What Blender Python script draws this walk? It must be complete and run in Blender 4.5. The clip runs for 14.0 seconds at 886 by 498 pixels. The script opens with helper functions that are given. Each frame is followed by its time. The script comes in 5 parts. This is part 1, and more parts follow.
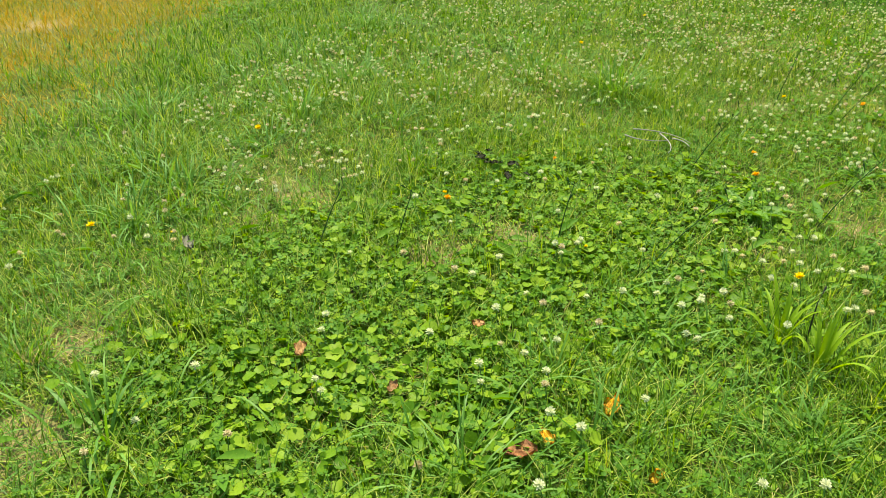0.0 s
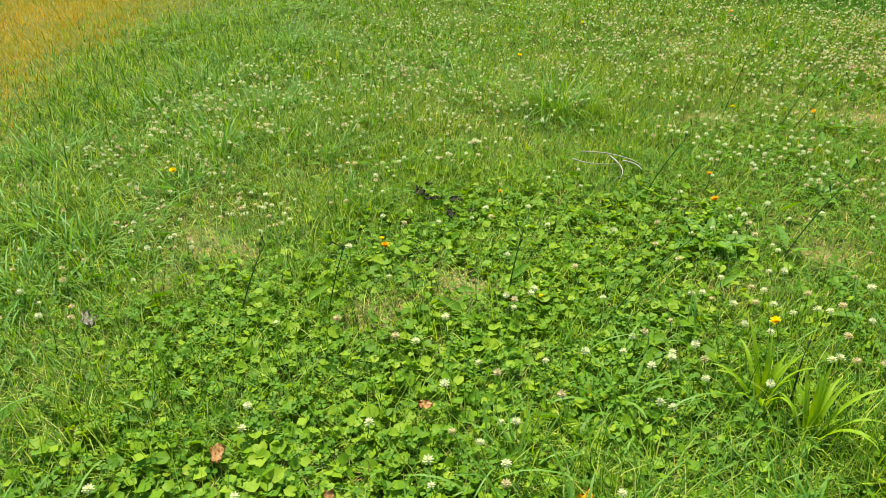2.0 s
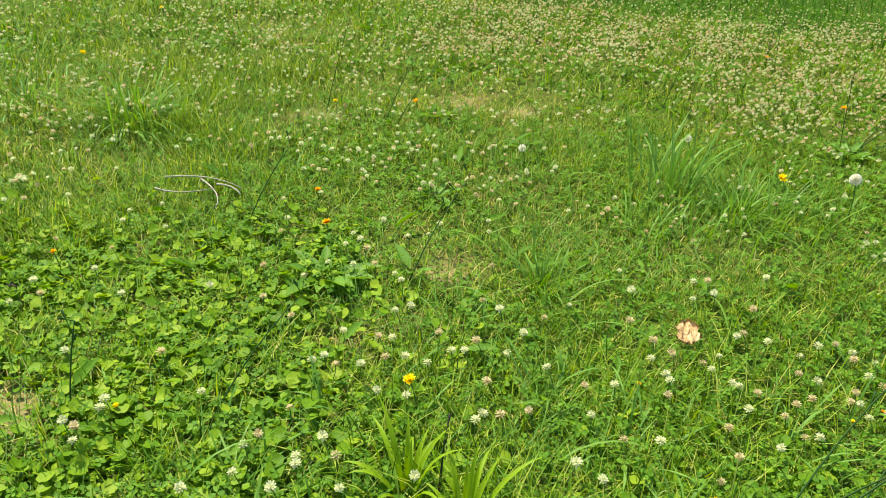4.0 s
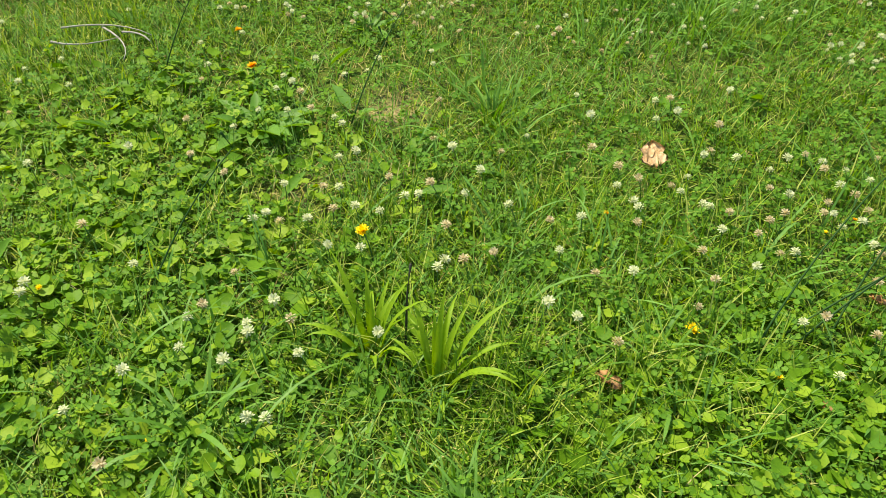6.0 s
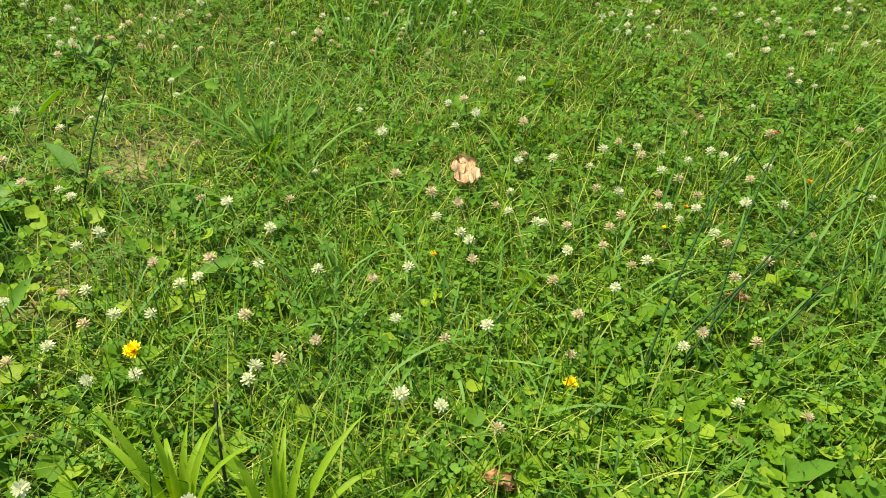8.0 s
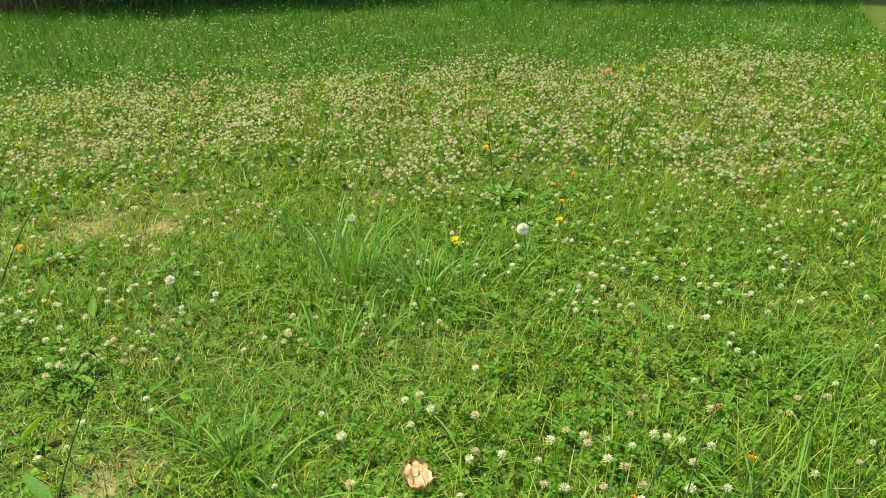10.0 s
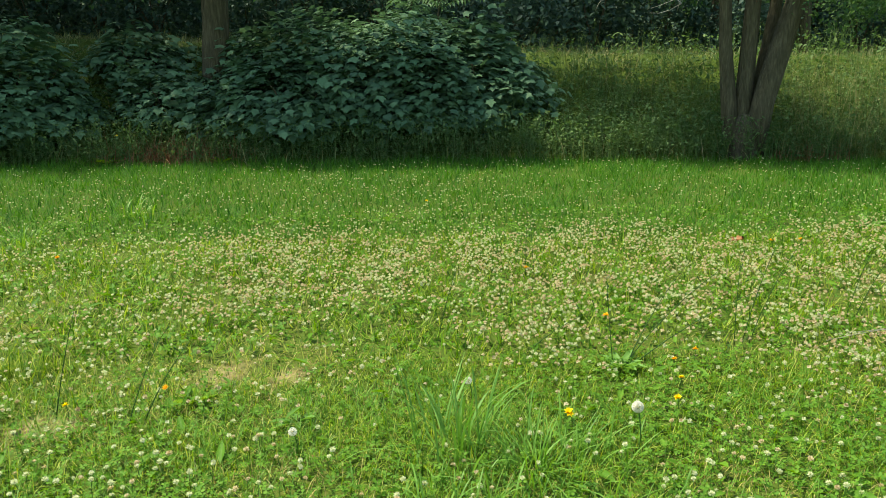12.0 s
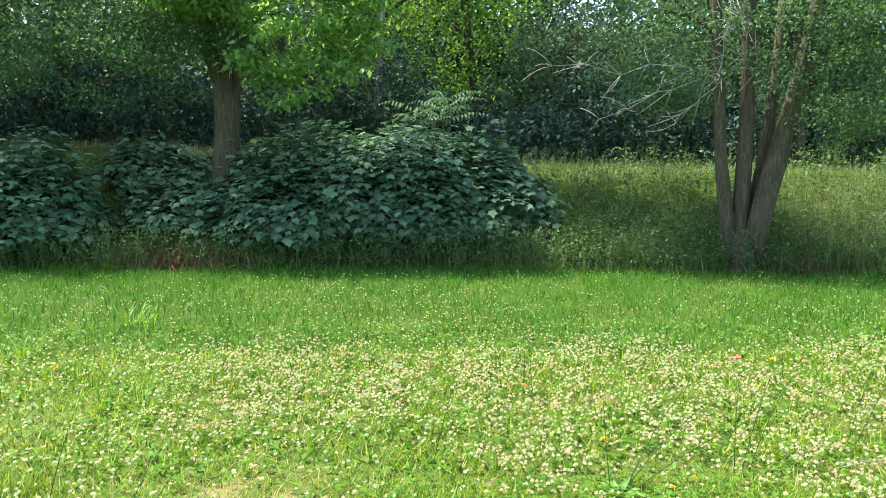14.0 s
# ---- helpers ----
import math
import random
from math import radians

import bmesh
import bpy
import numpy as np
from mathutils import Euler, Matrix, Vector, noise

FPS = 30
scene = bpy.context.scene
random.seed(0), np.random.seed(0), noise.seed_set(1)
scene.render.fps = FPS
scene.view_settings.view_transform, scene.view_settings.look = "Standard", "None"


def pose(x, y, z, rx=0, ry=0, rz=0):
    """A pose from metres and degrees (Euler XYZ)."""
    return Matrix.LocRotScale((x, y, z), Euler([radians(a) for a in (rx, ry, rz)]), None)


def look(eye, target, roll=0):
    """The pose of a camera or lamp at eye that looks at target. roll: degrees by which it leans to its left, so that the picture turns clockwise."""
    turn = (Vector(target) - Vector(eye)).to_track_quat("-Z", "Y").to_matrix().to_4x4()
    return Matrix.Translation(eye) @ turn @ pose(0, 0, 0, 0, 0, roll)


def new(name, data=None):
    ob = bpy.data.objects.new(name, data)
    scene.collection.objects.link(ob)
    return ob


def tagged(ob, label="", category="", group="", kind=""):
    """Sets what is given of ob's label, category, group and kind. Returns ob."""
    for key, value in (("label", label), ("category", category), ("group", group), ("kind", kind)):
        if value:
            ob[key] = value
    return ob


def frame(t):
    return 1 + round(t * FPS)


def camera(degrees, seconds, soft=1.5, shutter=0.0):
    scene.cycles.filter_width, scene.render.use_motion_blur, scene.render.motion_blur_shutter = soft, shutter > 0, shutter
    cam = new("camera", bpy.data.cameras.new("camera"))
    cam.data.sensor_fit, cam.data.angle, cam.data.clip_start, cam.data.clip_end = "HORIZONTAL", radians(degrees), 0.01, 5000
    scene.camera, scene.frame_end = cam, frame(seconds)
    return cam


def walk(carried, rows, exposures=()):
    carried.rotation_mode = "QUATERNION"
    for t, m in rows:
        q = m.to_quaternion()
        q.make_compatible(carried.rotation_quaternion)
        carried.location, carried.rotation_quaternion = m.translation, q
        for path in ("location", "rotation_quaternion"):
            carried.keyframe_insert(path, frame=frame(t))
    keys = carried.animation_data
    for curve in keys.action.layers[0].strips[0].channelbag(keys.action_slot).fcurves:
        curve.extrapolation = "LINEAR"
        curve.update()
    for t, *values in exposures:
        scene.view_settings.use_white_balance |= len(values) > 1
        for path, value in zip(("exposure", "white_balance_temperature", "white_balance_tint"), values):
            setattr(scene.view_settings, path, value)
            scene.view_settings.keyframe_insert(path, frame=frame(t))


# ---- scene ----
cam = camera(59.8, 14.0, soft=0.75)
PATH = [
    (0, (0.332, -1.206, 1.278), (-0.873, -0.156, 0.450), 0.3),
    (0.5, (0.310, -1.163, 1.254), (-0.884, -0.113, 0.410), -1.1),
    (1, (0.336, -1.110, 1.270), (-0.847, -0.050, 0.422), -0.6),
    (1.5, (0.314, -1.052, 1.290), (-0.837, 0.046, 0.447), -0.1),
    (2, (0.107, -0.956, 1.298), (-1.019, 0.182, 0.475), -1.1),
    (2.5, (-0.079, -0.818, 1.302), (-1.116, 0.401, 0.478), -1.6),
    (3, (-0.137, -0.606, 1.302), (-1.055, 0.704, 0.478), -0.1),
    (3.5, (-0.105, -0.442, 1.287), (-0.779, 1.012, 0.468), 2.3),
    (4, (-0.071, -0.384, 1.263), (-0.492, 1.140, 0.403), 3.4),
    (4.2, (-0.057, -0.378, 1.254), (-0.399, 1.135, 0.340), 4.0),
    (6.3, (-0.150, -0.192, 1.145), (-0.353, 1.157, -0.031), 0.9),
    (6.5, (-0.212, -0.139, 1.129), (-0.342, 1.201, -0.066), -0.1),
    (7, (-0.305, -0.013, 1.042), (-0.253, 1.272, -0.216), 1.3),
    (7.5, (-0.248, 0.086, 1.015), (-0.033, 1.362, -0.238), 5.1),
    (8, (-0.212, 0.115, 1.064), (0.069, 1.458, -0.101), 4.3),
    (8.5, (-0.177, 0.108, 1.130), (0.129, 1.543, 0.087), 2.0),
    (8.7, (-0.150, 0.106, 1.146), (0.182, 1.577, 0.165), 1.3),
    (10.8, (-0.054, 0.081, 1.401), (0.083, 1.740, 0.717), -2.5),
    (11, (-0.068, 0.064, 1.410), (0.011, 1.736, 0.750), -2.5),
    (11.5, (-0.064, 0.045, 1.417), (-0.053, 1.760, 0.874), -1.4),
    (12, (-0.033, 0.033, 1.436), (-0.026, 1.781, 1.006), -0.8),
    (12.5, (-0.023, 0.013, 1.476), (-0.019, 1.783, 1.144), -0.5),
    (13, (-0.008, 0.010, 1.499), (-0.008, 1.790, 1.234), -0.4),
    (13.5, (-0.003, 0.005, 1.530), (-0.003, 1.792, 1.321), -0.3),
    (14, (0.000, 0.000, 1.538), (-0.000, 1.790, 1.343), -0.1),
]
EXPOSURES = [(0, .88, 7200, -3), (2, .90, 7200, -2), (4.2, .84, 7200, 1), (6.5, .71, 6950, 3), (8.7, .75, 7000, 4), (11, .82, 6950, -1), (12, .88, 6800, 1), (12.5, 1.20, 6550, 5), (13, 1.32, 6350, 8), (14, 1.62, 6100, 14)]

walk(cam, [(t, look(eye, target, roll)) for t, eye, target, roll in PATH], EXPOSURES)

# ---------------------------------------------------------------- world and sun
SUN_AZ = 150.0      # degrees from +x, anticlockwise, towards the sun
SUN_EL = 62.0
world = bpy.data.worlds.new("world")
scene.world = world
world.use_nodes = True
wn = world.node_tree.nodes
sky = wn.new("ShaderNodeTexSky")
sky.sky_type = "NISHITA"
sky.sun_disc = False
sky.sun_elevation = radians(SUN_EL)
sky.sun_rotation = radians(90 - SUN_AZ)
world.node_tree.links.new(sky.outputs[0], wn["Background"].inputs[0])
wn["Background"].inputs[1].default_value = 0.15
sun = new("sun", bpy.data.lights.new("sun", "SUN"))
sun.data.energy = 4.4
sun.data.angle = radians(1.4)
sun.data.color = (1.0, 0.93, 0.80)
to_sun = Vector((math.cos(radians(SUN_AZ)) * math.cos(radians(SUN_EL)), math.sin(radians(SUN_AZ)) * math.cos(radians(SUN_EL)), math.sin(radians(SUN_EL))))
sun.matrix_world = look(to_sun * 60, (0, 0, 0))


# ---------------------------------------------------------------- materials
def base_material(name):
    m = bpy.data.materials.new(name)
    m.use_nodes = True
    n, l = m.node_tree.nodes, m.node_tree.links
    return m, n, l, n["Principled BSDF"], n["Material Output"]


def ramp(n, stops):
    r = n.new("ShaderNodeValToRGB")
    e = r.color_ramp.elements
    while len(e) < len(stops):
        e.new(0.5)
    for k, (p, c) in enumerate(stops):
        e[k].position = p
        e[k].color = (*c, 1)
    return r


def leafy(name, stops, patch=1.2, through_light=0.35, rough=0.5, fine=0.55, spec=0.12, hue_shift=0.485, lift=1.4):
    """Foliage: each leaf or blade has its own tone, drifting in patches over the ground; part of the light passes through."""
    m, n, l, p, out = base_material(name)
    geo = n.new("ShaderNodeNewGeometry")
    co = n.new("ShaderNodeTexCoord")
    big = n.new("ShaderNodeTexNoise")
    big.inputs["Scale"].default_value = patch
    big.inputs["Detail"].default_value = 4
    l.new(co.outputs["Object"], big.inputs["Vector"])
    mix = n.new("ShaderNodeMix")
    mix.data_type = "FLOAT"
    mix.inputs["Factor"].default_value = fine
    l.new(big.outputs["Fac"], mix.inputs["A"])
    l.new(geo.outputs["Random Per Island"], mix.inputs["B"])
    grain = n.new("ShaderNodeTexNoise")
    grain.inputs["Scale"].default_value = 170
    grain.inputs["Detail"].default_value = 3
    l.new(co.outputs["Object"], grain.inputs["Vector"])
    add = n.new("ShaderNodeMath")
    add.operation = "MULTIPLY_ADD"
    add.inputs[1].default_value = 0.34
    l.new(grain.outputs["Fac"], add.inputs[0])
    sub = n.new("ShaderNodeMath")
    sub.operation = "SUBTRACT"
    sub.inputs[1].default_value = 0.17
    l.new(mix.outputs["Result"], sub.inputs[0])
    l.new(sub.outputs[0], add.inputs[2])
    r = ramp(n, stops)
    l.new(add.outputs[0], r.inputs[0])
    l.new(r.outputs[0], p.inputs["Base Color"])
    p.inputs["Roughness"].default_value = rough
    p.inputs["Specular IOR Level"].default_value = spec
    if through_light:
        tr = n.new("ShaderNodeBsdfTranslucent")
        hue = n.new("ShaderNodeHueSaturation")
        hue.inputs["Hue"].default_value = hue_shift
        hue.inputs["Saturation"].default_value = 1.15
        hue.inputs["Value"].default_value = lift
        l.new(r.outputs[0], hue.inputs["Color"])
        l.new(hue.outputs[0], tr.inputs["Color"])
        mx = n.new("ShaderNodeMixShader")
        mx.inputs[0].default_value = through_light
        l.new(p.outputs[0], mx.inputs[1])
        l.new(tr.outputs[0], mx.inputs[2])
        l.new(mx.outputs[0], out.inputs[0])
    return m


def surface(name, stops, scale=6.0, rough=0.85, bump=0.4, bump_scale=40.0, stretch=(1, 1, 1), dist=0.01):
    """Soil, bark and dry stuff: two scales of noise for the tone, a third for the relief."""
    m, n, l, p, out = base_material(name)
    co = n.new("ShaderNodeTexCoord")
    mp = n.new("ShaderNodeMapping")
    mp.inputs["Scale"].default_value = stretch
    l.new(co.outputs["Object"], mp.inputs["Vector"])
    a = n.new("ShaderNodeTexNoise")
    a.inputs["Scale"].default_value = scale
    a.inputs["Detail"].default_value = 8
    a.inputs["Roughness"].default_value = 0.65
    l.new(mp.outputs[0], a.inputs["Vector"])
    b = n.new("ShaderNodeTexNoise")
    b.inputs["Scale"].default_value = bump_scale
    b.inputs["Detail"].default_value = 5
    l.new(mp.outputs[0], b.inputs["Vector"])
    mix = n.new("ShaderNodeMix")
    mix.data_type = "FLOAT"
    mix.inputs["Factor"].default_value = 0.35
    l.new(a.outputs["Fac"], mix.inputs["A"])
    l.new(b.outputs["Fac"], mix.inputs["B"])
    r = ramp(n, stops)
    l.new(mix.outputs["Result"], r.inputs[0])
    l.new(r.outputs[0], p.inputs["Base Color"])
    bp = n.new("ShaderNodeBump")
    bp.inputs["Strength"].default_value = bump
    bp.inputs["Distance"].default_value = dist
    l.new(b.outputs["Fac"], bp.inputs["Height"])
    l.new(bp.outputs[0], p.inputs["Normal"])
    p.inputs["Roughness"].default_value = rough
    p.inputs["Specular IOR Level"].default_value = 0.25
    return m


GRASS = leafy("grass", [(0.20, (0.038, 0.105, 0.005)), (0.40, (0.105, 0.220, 0.009)), (0.58, (0.20, 0.33, 0.018)), (0.72, (0.32, 0.42, 0.05)), (0.86, (0.47, 0.50, 0.12))], 0.9, 0.35, 0.42, 0.8, 0.14)
FAR_GRASS = leafy("far_grass", [(0.20, (0.036, 0.105, 0.005)), (0.45, (0.096, 0.232, 0.010)), (0.62, (0.19, 0.335, 0.020)), (0.82, (0.37, 0.42, 0.085))], 0.6, 0.35, 0.45, 0.8, 0.1, hue_shift=0.492)
EDGE_GRASS = leafy("edge_grass", [(0.22, (0.026, 0.100, 0.010)), (0.5, (0.064, 0.175, 0.018)), (0.78, (0.115, 0.25, 0.030))], 0.6, 0.3, 0.5, 0.75, 0.08, hue_shift=0.5, lift=1.25)
CLOVER = leafy("clover", [(0.2, (0.062, 0.155, 0.014)), (0.5, (0.100, 0.225, 0.020)), (0.8, (0.16, 0.30, 0.030))], 1.3, 0.32, 0.55, 0.5)
VIOLET = leafy("violet", [(0.2, (0.080, 0.185, 0.010)), (0.5, (0.155, 0.285, 0.014)), (0.8, (0.27, 0.385, 0.03))], 2.0, 0.32, 0.5, 0.6, spec=0.12)
TUFT_BRIGHT = leafy("tuft_bright", [(0.2, (0.15, 0.30, 0.010)), (0.8, (0.31, 0.44, 0.024))], 6.0, 0.4, spec=0.2)
TUFT_GREEN = leafy("tuft_green", [(0.2, (0.085, 0.21, 0.022)), (0.8, (0.20, 0.36, 0.06))], 6.0, 0.35, spec=0.25)
BLUE_LEAF = leafy("blue_leaf", [(0.2, (0.10, 0.23, 0.040)), (0.8, (0.21, 0.37, 0.080))], 6.0, 0.3)
STRAW = leafy("straw", [(0.2, (0.26, 0.20, 0.05)), (0.5, (0.40, 0.34, 0.11)), (0.8, (0.52, 0.46, 0.19))], 2.0, 0.15, 0.7)
DRY = leafy("dry_grass", [(0.25, (0.19, 0.23, 0.010)), (0.5, (0.40, 0.30, 0.020)), (0.8, (0.60, 0.35, 0.05))], 0.9, 0.25, 0.7, 0.45)
DARK_GREEN = leafy("dark_green_stalk", [(0.2, (0.018, 0.055, 0.012)), (0.8, (0.045, 0.11, 0.022))], 3.0, 0.1)
STEM = leafy("stem", [(0.2, (0.05, 0.13, 0.02)), (0.8, (0.10, 0.21, 0.04))], 3.0, 0.1)
WHITE_PETAL = leafy("white_petal", [(0.2, (0.36, 0.40, 0.17)), (0.5, (0.53, 0.54, 0.30)), (0.8, (0.68, 0.67, 0.43))], 4.0, 0.42, 0.7, hue_shift=0.5, lift=1.15)
PINK_PETAL = leafy("pink_petal", [(0.15, (0.34, 0.24, 0.11)), (0.45, (0.52, 0.42, 0.24)), (0.8, (0.65, 0.57, 0.37))], 4.0, 0.42, 0.7, hue_shift=0.5, lift=1.15)
# white and pink petals copied lighter: near heads' brightness is painted in
BRIGHT_WHITE_PETAL = leafy("bright_white_petal", [(0.2, (0.50, 0.52, 0.27)), (0.5, (0.64, 0.65, 0.40)), (0.8, (0.75, 0.75, 0.51))], 4.0, 0.42, 0.7, hue_shift=0.5, lift=1.15)
BRIGHT_PINK_PETAL = leafy("bright_pink_petal", [(0.15, (0.42, 0.31, 0.14)), (0.45, (0.58, 0.47, 0.27)), (0.8, (0.70, 0.62, 0.40))], 4.0, 0.42, 0.7, hue_shift=0.5, lift=1.15)
YELLOW_PETAL = leafy("yellow_petal", [(0.2, (0.86, 0.64, 0.01)), (0.8, (0.92, 0.76, 0.03))], 8.0, 0.25, 0.6)
ORANGE_PETAL = leafy("orange_petal", [(0.2, (0.84, 0.40, 0.01)), (0.8, (0.90, 0.52, 0.03))], 8.0, 0.25, 0.6, hue_shift=0.5)
FLUFF = leafy("fluff", [(0.2, (0.70, 0.68, 0.58)), (0.8, (0.82, 0.80, 0.70))], 8.0, 0.4, 0.8)
BROWN_LEAF = surface("brown_leaf", [(0.3, (0.30, 0.14, 0.05)), (0.5, (0.52, 0.28, 0.11)), (0.7, (0.66, 0.44, 0.22))], 30, 0.7, 0.5, 90, dist=0.002)
TAN_LEAF = surface("tan_leaf", [(0.3, (0.52, 0.30, 0.12)), (0.5, (0.76, 0.52, 0.28)), (0.7, (0.82, 0.64, 0.42))], 30, 0.7, 0.5, 90, dist=0.002)
ORANGE_LEAF = surface("orange_leaf", [(0.3, (0.70, 0.26, 0.015)), (0.5, (0.88, 0.48, 0.02)), (0.7, (0.88, 0.62, 0.10))], 40, 0.6, 0.4, 90, dist=0.002)
RUST_LEAF = surface("rust_leaf", [(0.3, (0.20, 0.075, 0.03)), (0.5, (0.36, 0.15, 0.06)), (0.7, (0.50, 0.27, 0.13))], 30, 0.7, 0.5, 90, dist=0.002)
DEAD_WOOD = surface("dead_wood", [(0.3, (0.20, 0.18, 0.14)), (0.7, (0.42, 0.39, 0.32))], 20, 0.85, 0.5, 120, (1, 1, 0.3), 0.003)
DARK_STEM = surface("dark_stem", [(0.3, (0.012, 0.014, 0.008)), (0.7, (0.05, 0.05, 0.025))], 40, 0.7, 0.3, 120)
BARK = surface("bark", [(0.3, (0.036, 0.030, 0.015)), (0.5, (0.094, 0.080, 0.044)), (0.7, (0.18, 0.155, 0.09))], 5, 0.95, 1.0, 16, (4, 4, 0.6), 0.03)
PALE_BARK = surface("pale_bark", [(0.3, (0.18, 0.14, 0.09)), (0.5, (0.40, 0.32, 0.22)), (0.75, (0.56, 0.48, 0.36))], 5, 0.9, 0.8, 16, (3, 3, 0.7), 0.02)
# tree, shrub and wood leaves: greyed, distant haze put into the colour
TREE_LEAF = leafy("tree_leaf", [(0.2, (0.058, 0.115, 0.044)), (0.5, (0.092, 0.172, 0.062)), (0.8, (0.148, 0.235, 0.080))], 0.5, 0.38, 0.45, hue_shift=0.495, lift=1.3)
# the wood's leaf made darker and bluer: its shade is painted in
PAINTED_SHADE_LEAF = leafy("painted_shade_leaf", [(0.2, (0.042, 0.074, 0.054)), (0.5, (0.066, 0.112, 0.078)), (0.8, (0.10, 0.155, 0.094))], 0.4, 0.25, 0.55, spec=0.08, hue_shift=0.5, lift=1.2)
WOOD_LEAF = leafy("wood_leaf", [(0.2, (0.048, 0.088, 0.046)), (0.5, (0.078, 0.138, 0.062)), (0.8, (0.13, 0.205, 0.074))], 0.25, 0.32, 0.5, hue_shift=0.49, lift=1.3)
BUSH_LEAF = leafy("bush_leaf", [(0.2, (0.082, 0.146, 0.080)), (0.5, (0.114, 0.212, 0.102)), (0.8, (0.168, 0.278, 0.132))], 0.7, 0.2, 0.55, spec=0.14)
# bank plants: the bank's light level is tuned into these base colours
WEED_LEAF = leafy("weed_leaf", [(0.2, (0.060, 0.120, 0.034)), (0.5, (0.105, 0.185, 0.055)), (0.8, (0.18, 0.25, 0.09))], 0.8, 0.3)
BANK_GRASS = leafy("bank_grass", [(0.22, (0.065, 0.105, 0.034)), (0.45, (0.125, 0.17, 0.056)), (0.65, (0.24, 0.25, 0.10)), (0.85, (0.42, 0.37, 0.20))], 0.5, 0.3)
RED_WEED = leafy("red_weed", [(0.2, (0.13, 0.06, 0.03)), (0.5, (0.24, 0.12, 0.06)), (0.8, (0.34, 0.21, 0.11))], 2.0, 0.15, 0.8)


def ground_material():
    """Moist soil and thatch with moss; bare tan earth in the worn spots."""
    m, n, l, p, out = base_material("soil")
    co = n.new("ShaderNodeTexCoord")
    a = n.new("ShaderNodeTexNoise")
    a.inputs["Scale"].default_value = 2.2
    a.inputs["Detail"].default_value = 9
    a.inputs["Roughness"].default_value = 0.7
    b = n.new("ShaderNodeTexNoise")
    b.inputs["Scale"].default_value = 45
    b.inputs["Detail"].default_value = 6
    for k in (a, b):
        l.new(co.outputs["Object"], k.inputs["Vector"])
    mix = n.new("ShaderNodeMix")
    mix.data_type = "FLOAT"
    mix.inputs["Factor"].default_value = 0.5
    l.new(a.outputs["Fac"], mix.inputs["A"])
    l.new(b.outputs["Fac"], mix.inputs["B"])
    green = ramp(n, [(0.3, (0.038, 0.062, 0.008)), (0.5, (0.070, 0.112, 0.011)), (0.62, (0.105, 0.115, 0.024)), (0.75, (0.18, 0.145, 0.05))])
    l.new(mix.outputs["Result"], green.inputs[0])
    bare = ramp(n, [(0.3, (0.20, 0.13, 0.06)), (0.5, (0.36, 0.25, 0.13)), (0.7, (0.48, 0.35, 0.21))])
    l.new(mix.outputs["Result"], bare.inputs[0])
    at = n.new("ShaderNodeAttribute")
    at.attribute_name = "bare"
    cm = n.new("ShaderNodeMix")
    cm.data_type = "RGBA"
    l.new(at.outputs["Fac"], cm.inputs["Factor"])
    l.new(green.outputs[0], cm.inputs["A"])
    l.new(bare.outputs[0], cm.inputs["B"])
    l.new(cm.outputs["Result"], p.inputs["Base Color"])
    bp = n.new("ShaderNodeBump")
    bp.inputs["Strength"].default_value = 0.7
    bp.inputs["Distance"].default_value = 0.02
    l.new(b.outputs["Fac"], bp.inputs["Height"])
    l.new(bp.outputs[0], p.inputs["Normal"])
    p.inputs["Roughness"].default_value = 0.95
    p.inputs["Specular IOR Level"].default_value = 0.15
    return m


SOIL = ground_material()

# ---------------------------------------------------------------- mesh helpers
rng = np.random.default_rng(7)


def link_mesh(name, chunks, mat, parent=None, smooth=False):
    """One mesh object from chunks of (verts (n, k, 3), faces of one template)."""
    vs, loops, sizes, off = [], [], [], 0
    for v, faces in chunks:
        n, k = v.shape[:2]
        if n == 0:
            continue
        vs.append(v.reshape(-1, 3))
        start = off + np.arange(n)[:, None] * k
        for f in faces:
            loops.append((start + np.array(f)[None, :]).reshape(-1))
            sizes.append(np.full(n, len(f)))
        off += n * k
    v, lo, sz = np.concatenate(vs), np.concatenate(loops), np.concatenate(sizes)
    me = bpy.data.meshes.new(name)
    me.vertices.add(len(v))
    me.vertices.foreach_set("co", v.astype(np.float32).ravel())
    me.loops.add(len(lo))
    me.loops.foreach_set("vertex_index", lo.astype(np.int32))
    me.polygons.add(len(sz))
    me.polygons.foreach_set("loop_start", np.concatenate(([0], np.cumsum(sz)[:-1])).astype(np.int32))
    me.update(calc_edges=True)
    if smooth:
        me.polygons.foreach_set("use_smooth", np.ones(len(sz), dtype=bool))
    me.materials.append(mat)
    ob = new(name, me)
    if parent:
        ob.parent = parent
    return ob


def turn(az, tilt=None, roll=None):
    """Rotations: roll about y, then tilt about x, then azimuth about z."""
    n = len(az)
    c, s = np.cos(az), np.sin(az)
    m = np.zeros((n, 3, 3))
    m[:, 0, 0], m[:, 0, 1], m[:, 1, 0], m[:, 1, 1], m[:, 2, 2] = c, -s, s, c, 1
    if tilt is not None:
        c, s = np.cos(tilt), np.sin(tilt)
        x = np.zeros((n, 3, 3))
        x[:, 0, 0], x[:, 1, 1], x[:, 1, 2], x[:, 2, 1], x[:, 2, 2] = 1, c, -s, s, c
        m = m @ x
    if roll is not None:
        c, s = np.cos(roll), np.sin(roll)
        y = np.zeros((n, 3, 3))
        y[:, 1, 1], y[:, 0, 0], y[:, 0, 2], y[:, 2, 0], y[:, 2, 2] = 1, c, s, -s, c
        m = m @ y
    return m


